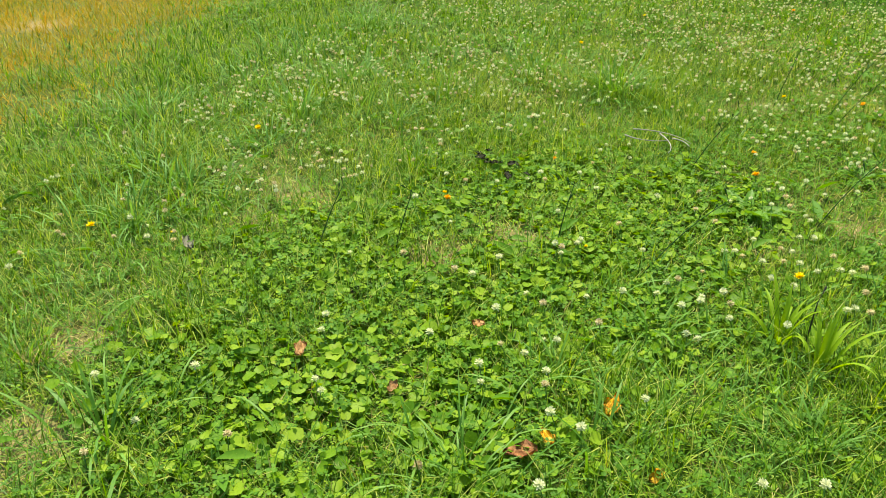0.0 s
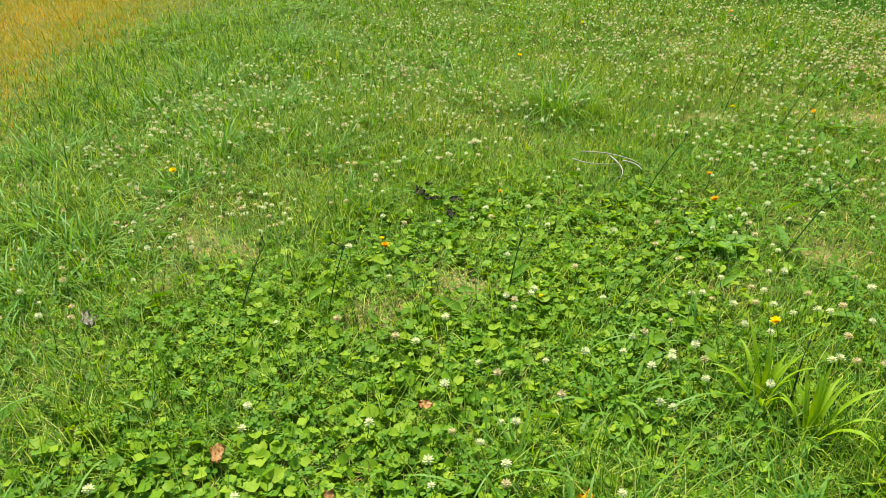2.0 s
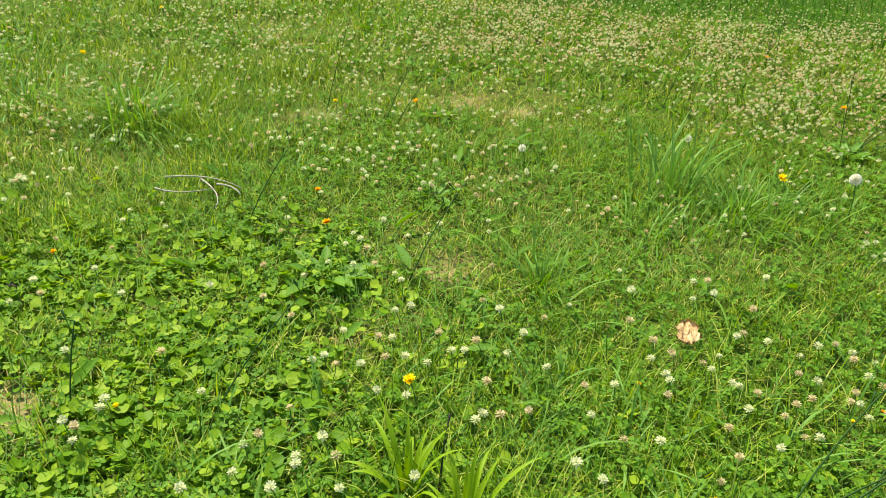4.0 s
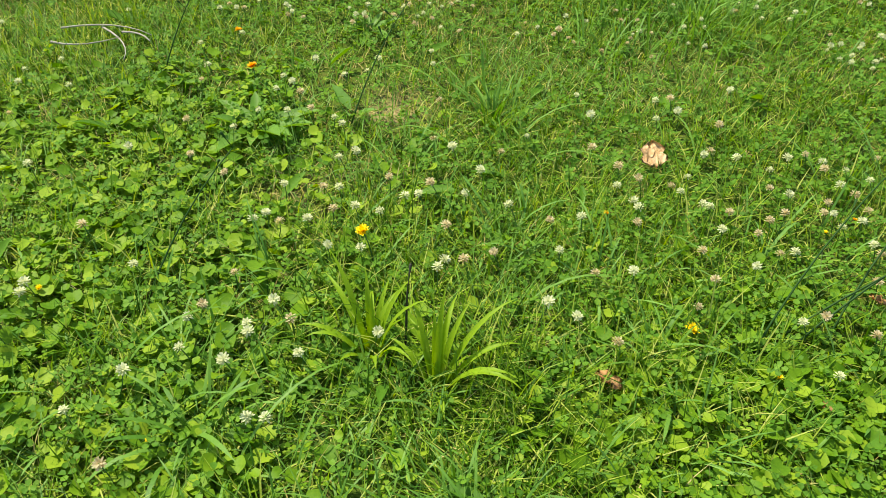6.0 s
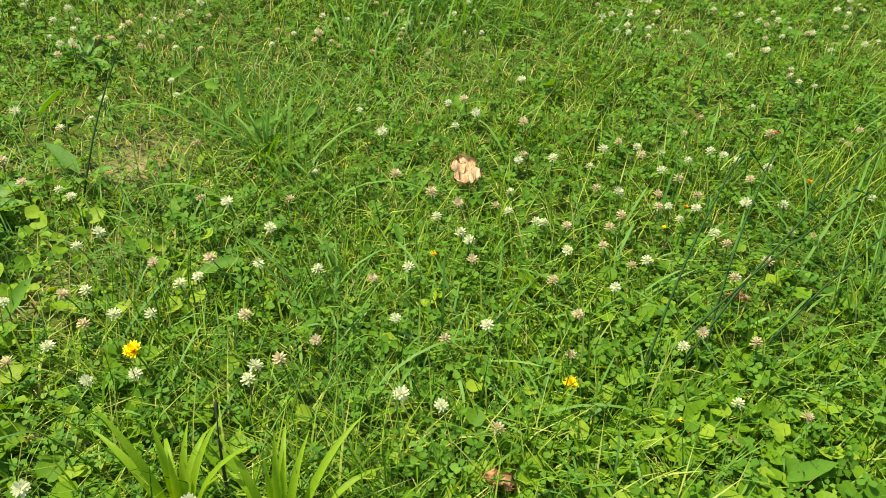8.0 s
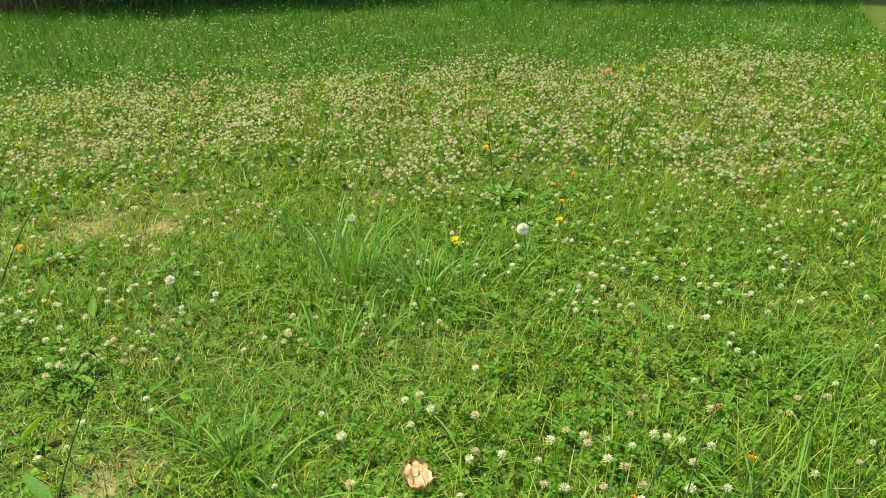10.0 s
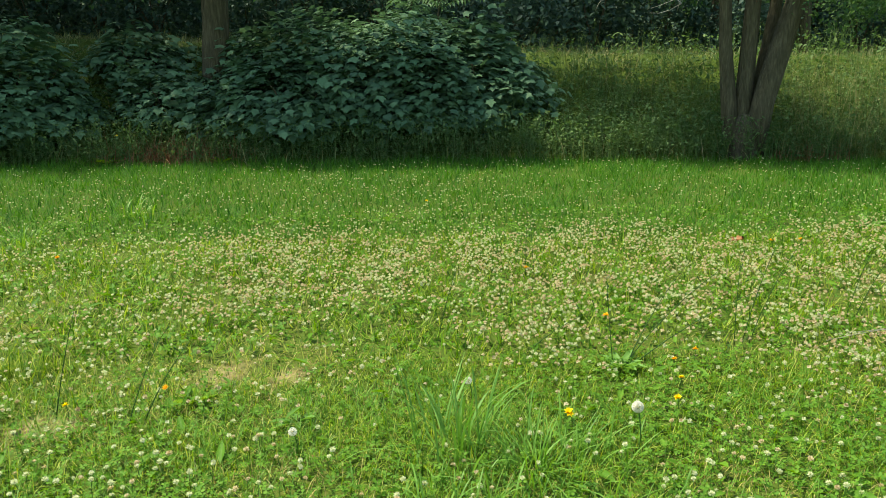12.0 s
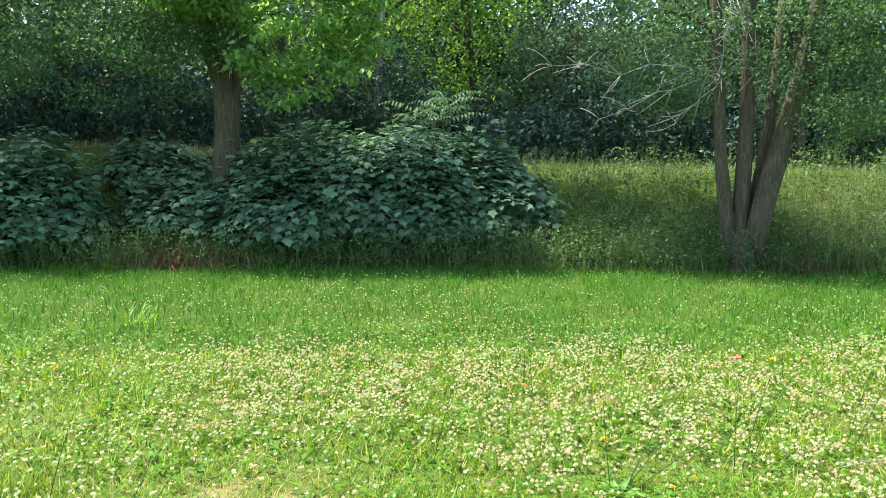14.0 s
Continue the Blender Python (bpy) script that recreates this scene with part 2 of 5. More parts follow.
def strew(template, pos, rot, size):
    """Copies of a template (k, 3) at pos (n, 3), turned by rot and scaled by size (n,) or (n, 3)."""
    size = np.asarray(size)
    size = np.repeat(size[:, None], 3, 1) if size.ndim == 1 else size
    v = template[None, :, :] * size[:, None, :]
    return np.einsum("nij,nkj->nki", rot, v) + pos[:, None, :]


def blade(curl, steps=2):
    """A grass blade one unit long that bends over towards +y."""
    v, a, y, z = [], 0.0, 0.0, 0.0
    for i in range(steps):
        w = 0.5 * (1 - 0.35 * i / steps)
        v += [(-w, y, z), (w, y, z)]
        a += curl / steps
        y += math.sin(a) / steps
        z += math.cos(a) / steps
    v.append((0, y, z))
    f = [(2 * i, 2 * i + 1, 2 * i + 3, 2 * i + 2) for i in range(steps - 1)] + [(2 * steps - 2, 2 * steps - 1, 2 * steps)]
    return np.array(v), f


OVATE = (np.array([(0, 0, 0), (0.30, 0.36, 0.07), (0.20, 0.74, 0.02), (0, 1, -0.10), (-0.20, 0.74, 0.02), (-0.30, 0.36, 0.07)]), [(0, 1, 2, 3), (0, 3, 4, 5)])
DIAMOND = (np.array([(0, 0, 0), (0.30, 0.45, 0.08), (0, 1, -0.1), (-0.30, 0.45, 0.08)]), [(0, 1, 2), (0, 2, 3)])


def round_leaf():
    """A kidney-shaped leaf, notched at the stalk, scalloped, folded a little along its midrib."""
    v = [(0, 0.10, -0.03)]
    for k, a in enumerate((24, 52, 84, 116, 150, 180, 210, 244, 276, 308, 336)):
        r = 0.5 * (1.0 + (0.07 if k % 2 else -0.03))
        x, y = r * math.sin(radians(a)), 0.42 - r * math.cos(radians(a))
        v.append((x, y, 0.26 * abs(x) - 0.16 * (y - 0.3) ** 2 + (0.03 if k % 2 else -0.01)))
    return np.array(v), [(0, i, i + 1) for i in range(1, 11)]


def clover_leaf(outline, faces):
    v, f = [], []
    for k in range(3):
        a = radians(120 * k)
        b = len(v)
        v += [(x * math.cos(a) - y * math.sin(a), x * math.sin(a) + y * math.cos(a), z) for x, y, z in outline]
        f += [tuple(b + i for i in face) for face in faces]
    return np.array(v), f


def maple_leaf():
    v = [(0, 0.30, 0.0)]
    for x, y in ((0, 0.02), (0.40, -0.02), (0.32, 0.20), (0.56, 0.44), (0.27, 0.56), (0, 1.0), (-0.27, 0.56), (-0.56, 0.44), (-0.32, 0.20), (-0.40, -0.02)):
        v.append((x, y, -0.30 * (x * x + (y - 0.3) ** 2) + 0.04))
    n = len(v) - 1
    return np.array(v), [(0, i, i % n + 1) for i in range(1, n + 1)]


ROUND, MAPLE = round_leaf(), maple_leaf()
TREFOIL = clover_leaf(((0, 0.03, 0), (0.23, 0.30, 0.07), (0.20, 0.56, 0.07), (0, 0.58, 0.0), (-0.20, 0.56, 0.07), (-0.23, 0.30, 0.07)), ((0, 1, 2, 3), (0, 3, 4, 5)))
SMALL_TREFOIL = clover_leaf(((0, 0.03, 0), (0.25, 0.34, 0.05), (0.17, 0.60, 0.05), (-0.17, 0.60, 0.05), (-0.25, 0.34, 0.05)), ((0, 1, 2, 3, 4),))


def part(name, bm, mat, parent, label=""):
    me = bpy.data.meshes.new(name)
    bm.to_mesh(me)
    bm.free()
    me.materials.append(mat)
    ob = new(name, me)
    ob.parent = parent
    if label:
        ob["label"] = label
    return ob


def empty(name, x, y, z, rz=0.0):
    ob = new(name)
    ob.empty_display_size = 0.05
    ob.matrix_basis = pose(x, y, z, 0, 0, rz)
    return ob


def tube(bm, points, radii, sides=6, rough=0.0):
    """A tapered tube along the points, closed at both ends."""
    pts = [Vector(p) for p in points]
    rings = []
    for i, p in enumerate(pts):
        d = (pts[min(i + 1, len(pts) - 1)] - pts[max(i - 1, 0)]).normalized()
        u = d.cross(Vector((0.31, 0.95, 0.11))).normalized()
        w = d.cross(u)
        ring = []
        for k in range(sides):
            a = 2 * math.pi * k / sides
            r = radii[i] * (1 + rough * noise.noise(Vector((math.cos(a) * 1.7, math.sin(a) * 1.7, p.z * 1.3 + p.x))))
            ring.append(bm.verts.new(p + (u * math.cos(a) + w * math.sin(a)) * r))
        rings.append(ring)
    for a, b in zip(rings, rings[1:]):
        for k in range(sides):
            bm.faces.new((a[k], a[(k + 1) % sides], b[(k + 1) % sides], b[k])).smooth = True
    bm.faces.new(rings[0][::-1])
    bm.faces.new(rings[-1])
    return bm


def arc(p, q, sag=0.0, n=6, side=(0, 0, 1)):
    """Points from p to q, bowed by sag towards side."""
    p, q, s = Vector(p), Vector(q), Vector(side)
    return [p.lerp(q, i / (n - 1)) + s * sag * 4 * (i / (n - 1)) * (1 - i / (n - 1)) for i in range(n)]


# ---------------------------------------------------------------- the lie of the land
def edge_y(x):
    return 11.1 - 0.13 * np.clip(x, 0, 9)


def land(x, y):
    """Height of the ground: a flat lawn, then a bank up to a grassy crest."""
    x, y = np.asarray(x, float), np.asarray(y, float)
    u = np.clip((y - edge_y(x) - 0.1) / 4.6, 0, 1)
    top = np.interp(x, [-12, -6, 0, 6, 12], [2.05, 1.9, 1.62, 1.42, 1.35])
    hill = np.clip((y - 40) / 22, 0, 1)
    return top * u * u * (3 - 2 * u) + 6 * hill * hill * (3 - 2 * hill) + 0.012 * np.sin(3.1 * x + 1.3 * y) * np.sin(2.3 * y - 0.7 * x)


BARE = [(-1.43, -1.06, .16), (-1.78, -.79, .13), (-2.28, .30, .17), (-1.49, .35, .14), (-1.41, .66, .13), (-1.07, 3.44, .12), (-1.68, 2.95, .12), (-.78, 1.22, .07), (-.63, 1.75, .10), (-.75, 3.4, .08), (-2.2, .05, .10), (1.0, 4.9, .1), (-6.6, .5, .3)]
THIN = [(-2.69, .65, .30), (-.92, 3.40, .36), (-.50, 1.72, .22), (-2.4, .32, .30), (-1.5, 3.1, .40), (-1.05, 1.3, .15), (-.75, .95, .15), (-1.9, -.75, .3), (-1.45, -1.05, .3), (-2.2, 2.0, .35), (1.0, 2.3, .25), (-1.05, 1.8, .28), (-.7, 1.32, .25), (-.3, 2.15, .25), (-1.25, 1.2, .2)]
THIN += [(-3.10, 1.95, .26), (-2.93, 2.58, .26), (-2.54, 0.53, .26), (-1.40, 0.71, .26), (-2.02, -0.42, .26), (-1.44, 1.15, .26), (-0.96, -0.35, .26), (-2.44, 4.15, .26), (-1.76, 3.12, .26), (-0.58, 2.09, .26), (-0.84, 1.80, .26), (-0.60, 1.65, .26), (-1.39, 1.30, .26), (-1.06, 3.40, .30), (-0.71, 3.35, .30), (-0.57, 2.37, .30), (0.19, 2.21, .30), (-1.57, 3.07, .30), (-1.69, 2.99, .30)]

CLOVERY = [(.45, 1.5, .5), (.9, 1.9, .6), (.45, 1.15, .3), (1.1, 2.6, .7), (-.95, 2.2, .5), (-1.35, 2.6, .5), (.9, 3.3, .6), (-.35, 2.5, .3)]


def near_spots(x, y, spots):
    f = np.zeros_like(x)
    for a, b, r in spots:
        f = np.maximum(f, np.exp(-((x - a) ** 2 + (y - b) ** 2) / (r * r)))
    return f


def waves(x, y, s, seed):
    """Smooth pattern between 0 and 1, to vary growth over the ground."""
    r = np.random.default_rng(seed)
    f = np.zeros_like(x)
    for k in range(9):
        a, w = r.uniform(0, 6.28), r.uniform(0.6, 2.2) / s
        f += np.sin((x * math.cos(a) + y * math.sin(a)) * w * 6.28 + r.uniform(0, 6.28))
    return np.clip(0.5 + f / 7.0, 0, 1)


def dryness(x, y):
    """How far a spot lies in the parched strip of the lawn."""
    s = (x + 4.1) * -0.69 + (y + 0.15) * -0.72
    near = np.exp(-(((x + 7.0) / 4.0) ** 4 + ((y - 0.8) / 3.0) ** 4))
    return np.clip(s / 0.9 + 0.5 * waves(x, y, 1.0, 3), 0, 1) * near


def build_ground():
    xs = np.concatenate(([-600, -250, -120, -60, -30, -20, -14], np.arange(-10, 9.01, 0.14), [12, 16, 22, 30, 60, 120, 250, 600]))
    ys = np.concatenate(([-600, -250, -100, -40, -15, -8, -4], np.arange(-2.5, 18.01, 0.14), [19, 21, 24, 28, 34, 40, 44, 48, 52, 56, 62, 70, 130, 300, 900]))
    gx, gy = np.meshgrid(xs, ys)
    gz = land(gx, gy)
    nx, ny = len(xs), len(ys)
    idx = np.arange(nx * ny).reshape(ny, nx)
    quads = np.stack([idx[:-1, :-1], idx[:-1, 1:], idx[1:, 1:], idx[1:, :-1]], -1).reshape(-1, 4)
    me = bpy.data.meshes.new("ground")
    me.from_pydata(np.stack([gx, gy, gz], -1).reshape(-1, 3).tolist(), [], quads.tolist())
    me.polygons.foreach_set("use_smooth", np.ones(len(quads), dtype=bool))
    at = me.attributes.new("bare", "FLOAT", "POINT")
    b = np.clip(near_spots(gx, gy, BARE) * 1.0 - 0.15, 0, 0.7)
    b = np.maximum(b, 0.15 * dryness(gx, gy) * np.clip(-gx - 3, 0, 1))
    at.data.foreach_set("value", b.ravel().astype(np.float32))
    me.materials.append(SOIL)
    tagged(new("ground", me), "mossy soil under a mown lawn, rising to a bank", "ground", kind="structure")


build_ground()


# ---------------------------------------------------------------- the lawn
def spots(x0, x1, y0, y1, per_m2):
    n = int((x1 - x0) * (y1 - y0) * per_m2)
    return rng.uniform(x0, x1, n), rng.uniform(y0, y1, n)


def inside_near(x, y):
    return (x > -3.4) & (x < 2.3) & (y > -1.5) & (y < 3.6) & (y > -1.1 + np.clip((x + 0.2) * 0.9, -0.6, 2.2))


def place(x, y, lift=0.0):
    return np.stack([x, y, land(x, y) + lift], -1)


def blades_on(x, y, height, width, steps, lean=0.5):
    """Chunks of blades of five different bends."""
    out = []
    kind = rng.integers(0, 5, len(x))
    for k, curl in enumerate((0.3, 0.7, 1.2, 1.8, 2.4)):
        s = kind == k
        n = int(s.sum())
        t, f = blade(curl, steps)
        h = height[s] * rng.uniform(0.55, 1.25, n)
        w = width[s] * rng.uniform(0.6, 1.4, n)
        out.append((strew(t, place(x[s], y[s], -0.004), turn(rng.uniform(0, 6.283, n), -np.abs(rng.normal(0, lean, n))), np.stack([w, h, h], -1)), f))
    return out


def violet_field(x, y):
    f = near_spots(x, y, [(-1.0, -.2, .55), (-1.25, .35, .55), (-1.1, .85, .5), (-1.6, .1, .45), (-.85, .45, .35), (.42, .68, .38), (.15, .60, .2), (-1.75, 1.15, .4), (-.9, -.6, .35), (-1.3, -.5, .3), (-1.2, 1.45, .3)])
    return np.clip(f * 1.2, 0, 1) * (0.34 + 0.9 * waves(x, y, 0.35, 55)) * (1 - near_spots(x, y, BARE))


# near turf
x, y = spots(-3.4, 2.3, -1.5, 3.6, 11000)
keep = inside_near(x, y) & (rng.uniform(0, 1, len(x)) < (0.42 + 0.75 * waves(x, y, 0.9, 11)) * (1 - 0.22 * violet_field(x, y)) * (1 - 0.45 * near_spots(x, y, CLOVERY)) * (1 - 0.80 * near_spots(x, y, BARE)) * (1 - 0.4 * near_spots(x, y, THIN)))
x, y = x[keep], y[keep]
h = 0.075 + 0.095 * waves(x, y, 0.8, 21) + 0.03 * waves(x, y, 0.25, 22)
h *= 1 - 0.35 * np.clip((y - 1.2) / 0.7, 0, 1) * (x > -1.6) - 0.12 * (x < -2.2)
h *= (1 - 0.3 * near_spots(x, y, THIN)) * (1 - 0.3 * violet_field(x, y))
tagged(link_mesh("lawn_grass", blades_on(x, y, h, np.full(len(x), 0.0031), 2, 0.62), GRASS), "lush green unmown grass blades among the clover", "grass", kind="stuff")

# long fine blades that stand above the ground cover
x, y = spots(-2.4, 1.6, -1.2, 3.2, 4200)
keep = inside_near(x, y) & (rng.uniform(0, 1, len(x)) < (0.2 + 0.9 * waves(x, y, 0.5, 25) ** 1.5) * (1 - 0.75 * near_spots(x, y, CLOVERY)))
x, y = x[keep], y[keep]
tagged(link_mesh("fine_grass", blades_on(x, y, np.full(len(x), 0.125) * (1 - 0.25 * violet_field(x, y)), np.full(len(x), 0.0029), 3, 0.75), TUFT_GREEN), "long fine pale green blades arching over the clover", "grass", kind="stuff")

# middle and far turf
chunks = []
x, y = spots(-10, 8, -1.5, 6.2, 3900)
keep = ~inside_near(x, y) & (y > -1.5 + np.clip(x - 0.5, 0, 9) * 1.0) & (x < y * 0.75 + 1.6) & (rng.uniform(0, 1, len(x)) < (0.4 + 0.7 * waves(x, y, 1.4, 12)) * (1 - dryness(x, y) * (x < -3) * 0.88) * (1 - 0.85 * near_spots(x, y, BARE)) * (1 - 0.4 * near_spots(x, y, THIN)))
x, y = x[keep], y[keep]
h, w = 0.055 + 0.060 * waves(x, y, 1.2, 23) + 0.04 * (x < -3) * (y < 2.5) + 0.03 * np.clip(y - 3.2, 0, 1), 0.0046 + 0.0005 * np.clip(y, 0, 6)
n2 = (y < 3.6) & (x > -6)
chunks += blades_on(x[n2], y[n2], h[n2], w[n2], 2, 0.6)
chunks += blades_on(x[~n2], y[~n2], h[~n2], w[~n2] * 1.25, 1, 0.6)
tagged(link_mesh("middle_grass", chunks, FAR_GRASS), "green lawn grass dotted with clover", "grass", kind="stuff")
chunks = []
x, y = spots(-9, 8.5, 6.2, 11.6, 2700)
keep = (y < edge_y(x) + 0.25) & (np.abs(x) < 0.62 * y + 1.2)
x, y = x[keep], y[keep]
chunks += blades_on(x, y, 0.085 + 0.07 * waves(x, y, 1.6, 24) + 0.02 * np.clip(y - 9.5, 0, 2), np.full(len(x), 0.0085), 1, 0.45)
tagged(link_mesh("edge_grass", chunks, EDGE_GRASS), "longer deep green grass towards the wooded bank", "grass", kind="stuff")

# the rest of the meadow, out of the way of the walk
x, y = spots(-13, 13, -8, 11, 480)
keep = (inside_near(x, y) == 0) & ((y < -1.5 + np.clip(x - 0.5, 0, 9)) | (x > y * 0.75 + 1.6) | (x < -9.5)) & (y < edge_y(x))
x, y = x[keep], y[keep]
tagged(link_mesh("meadow_grass", blades_on(x, y, np.full(len(x), 0.12), np.full(len(x), 0.017), 1, 0.6), FAR_GRASS), "green grass of the wider meadow", "grass", kind="stuff")

# dry strip
x, y = spots(-10, -3, -1.5, 5.0, 5200)
d = dryness(x, y)
keep = rng.uniform(0, 1, len(x)) < d * 0.95
x, y = x[keep], y[keep]
tagged(link_mesh("dry_grass", blades_on(x, y, np.full(len(x), 0.10), np.full(len(x), 0.0065), 1, 0.7), DRY), "parched orange-yellow grass strip", "grass", kind="stuff")

# straw lying in the turf
x, y = spots(-4.2, 3.2, -1.5, 5.5, 2800)
keep = rng.uniform(0, 1, len(x)) < 0.16 + 1.1 * near_spots(x, y, THIN) + 0.5 * near_spots(x, y, BARE) + 0.26 * waves(x, y, 1.1, 31)
x, y = x[keep], y[keep]
tagged(link_mesh("straw_litter", blades_on(x, y, np.full(len(x), 0.075), np.full(len(x), 0.0024), 2, 0.95), STRAW), "dead straw-coloured blades lying in the turf", "dry grass", kind="stuff")


def leaves_on(x, y, size, low, high, template, tilt=0.34, stalks=None):
    n = len(x)
    p = place(x, y, rng.uniform(low, high, n))
    out = [(strew(template[0], p, turn(rng.uniform(0, 6.283, n), rng.normal(-0.05, tilt, n), rng.normal(0, tilt, n)), size), template[1])]
    if stalks is not None:
        foot = place(x + rng.normal(0, 0.012, n), y + rng.normal(0, 0.012, n), -0.003)
        q = np.zeros((n, 3, 3))
        q[:, 0], q[:, 1], q[:, 2] = foot, foot, p
        q[:, 0, 0] -= stalks
        q[:, 1, 0] += stalks
        out.append((q, [(0, 1, 2)]))
    return out


# clover leaves
x, y = spots(-3.4, 2.3, -1.5, 3.6, 1750)
keep = inside_near(x, y) & (rng.uniform(0, 1, len(x)) < (0.06 + 0.75 * waves(x, y, 0.7, 41) ** 1.6 + 0.34 * violet_field(x, y) + 0.10 * np.clip((y - 1.2) / 0.7, 0, 1) * (x > -1.6) + 0.4 * near_spots(x, y, [(-.9, 1.1, .5), (.0, 1.2, .4)]) + 0.9 * near_spots(x, y, CLOVERY)) * (1 - 0.9 * near_spots(x, y, BARE)) * (1 - 0.55 * near_spots(x, y, THIN)))
x, y = x[keep], y[keep]
chunks = leaves_on(x, y, rng.uniform(0.015, 0.030, len(x)), 0.012, 0.062, TREFOIL)
x, y = spots(-6.5, 6, -0.5, 7.2, 460)
keep = ~inside_near(x, y) & (x < y * 0.75 + 1.4) & (y > 0.6 * (x - 1.0)) & (rng.uniform(0, 1, len(x)) < (0.2 + waves(x, y, 1.2, 42) ** 1.5) * np.where((x < -2.3) & (y < 1.7), 0.2, 1.0) * (1 - dryness(x, y) * (x < -3)))
x, y = x[keep], y[keep]
chunks += leaves_on(x, y, rng.uniform(0.024, 0.040, len(x)), 0.03, 0.075, SMALL_TREFOIL)
tagged(link_mesh("clover_leaves", chunks, CLOVER), "three-lobed white clover leaves carpeting the lawn", "clover", kind="stuff")

# round violet leaves
x, y = spots(-2.6, 1.0, -1.3, 2.0, 4300)
keep = rng.uniform(0, 1, len(x)) < violet_field(x, y) * (0.35 + 0.65 * waves(x, y, 0.5, 51))
x, y = x[keep], y[keep]
tagged(link_mesh("violet_leaves", leaves_on(x, y, 0.015 + 0.027 * rng.uniform(0, 1, len(x)) ** 1.4, 0.010, 0.046, ROUND, 0.30, 0.0010), VIOLET), "round bright green scalloped leaves close to the soil", "ground cover", kind="stuff")
x, y = spots(-2.6, 1.0, -1.3, 2.0, 3000)
keep = rng.uniform(0, 1, len(x)) < np.clip(violet_field(x, y) * 1.2, 0, 0.9)
x, y = x[keep], y[keep]
tagged(link_mesh("creeping_leaves", leaves_on(x, y, rng.uniform(0.010, 0.022, len(x)), 0.006, 0.03, SMALL_TREFOIL, 0.22), VIOLET), "low creeping bright green leaflets under the round leaves", "ground cover", kind="stuff")

# broad lance-shaped leaves scattered in the turf
x, y = spots(-3.2, 2.8, -1.3, 5.0, 13)
s = rng.uniform(0.05, 0.11, len(x))
chunks = [(strew(OVATE[0], place(x, y, 0.03), turn(rng.uniform(0, 6.283, len(x)), rng.uniform(0.05, 0.55, len(x)), rng.normal(0, 0.3, len(x))), np.stack([s * 0.55, s, s], -1)), OVATE[1])]
tagged(link_mesh("broad_weed_leaves", chunks, CLOVER), "broad lance-shaped weed leaves standing in the turf", "weeds", kind="stuff")


# clover heads
def head_near(seed):
    """A clover head of about thirty narrow florets, one unit wide."""
    r = np.random.default_rng(seed)
    v, f = [], []
    n = 30
    for i in range(n):
        up = 1 - 1.65 * (i + 0.5) / n
        a = i * 2.39996 + r.uniform(-.2, .2)
        c = math.sqrt(max(0, 1 - up * up))
        d = np.array((c * math.cos(a), c * math.sin(a), up + 0.15))
        d /= np.linalg.norm(d)
        s = np.cross(d, (0, 0, 1.0))
        s = s / (np.linalg.norm(s) + 1e-6) * 0.075
        tip = d * r.uniform(0.44, 0.56) * np.array((1, 1, 0.85))
        mid = d * 0.30
        b = len(v)
        v += [d * 0.05, mid + s * 1.2, tip + s * 0.5, tip - s * 0.5, mid - s * 1.2]
        f.append((b, b + 1, b + 2, b + 3, b + 4))
    return np.array(v), f


def head_far():
    """A clover head farther off: seven broad ragged florets, one unit wide."""
    v, f = [], []
    for i in range(7):
        up = 0.95 - 1.35 * i / 6
        a = i * 2.39996
        c = math.sqrt(max(0, 1 - up * up))
        d = np.array((c * math.cos(a), c * math.sin(a), up))
        side = np.cross(d, (0.2, 0.1, 1.0))
        side = side / np.linalg.norm(side) * 0.27
        b = len(v)
        v += [-0.12 * d, 0.32 * d + side, 0.54 * d, 0.32 * d - side]
        f += [(b, b + 1, b + 2, b + 3)]
    return np.array(v), f


HEAD_NEAR, HEAD_FAR = head_near(2), head_far()
PATCHES = [(-1.2, 5.6, .75), (-.6, 4.9, .8), (.6, 4.5, .75), (.4, 5.2, .8), (1.9, 5.1, .8), (1.2, 4.4, .7), (2.0, 3.7, .55), (2.6, 4.3, .7), (-1.2, 4.5, .45), (3.3, 5.6, .7), (.5, 3.8, .45), (1.4, 5.9, .6)]
PATCH_THIN = [(-.95, 2.25, .5), (.95, 2.3, .55), (.05, 1.95, .45), (1.55, 2.7, .5), (-1.2, 2.9, .35), (.5, 1.5, .45), (.95, 1.8, .5), (.35, 1.85, .35), (-.6, 3.4, .4), (-3.3, 5.6, .9), (-2.6, 3.6, .6), (-3.5, 1.2, .7), (-3.0, 2.0, .6), (4.3, 6.4, .8), (0, 6.5, 1.5), (-1.4, 4.2, .7), (1.0, 2.6, .5), (-2.0, .9, .4), (-1.2, .5, .6)]

DRIFTS = [(-3.3, .9, .55), (-2.9, 1.6, .5), (-3.9, 1.4, .5), (-2.6, 2.6, .7), (-3.3, 2.4, .5), (-2.0, 3.6, .8), (-1.2, 3.3, .5), (-3.0, 4.3, .8), (-1.8, 1.5, .5), (-1.3, 2.2, .6), (-2.4, .4, .35), (-1.6, .9, .4), (-.9, 1.5, .5), (-4.4, 3.4, .6), (-2.5, 5.6, .7), (-4.6, 6.3, .9), (.2, 7.4, 1.2), (-3.4, 7.8, 1.2), (3.2, 7.4, 1.1), (-1.0, 8.8, 1.2)]


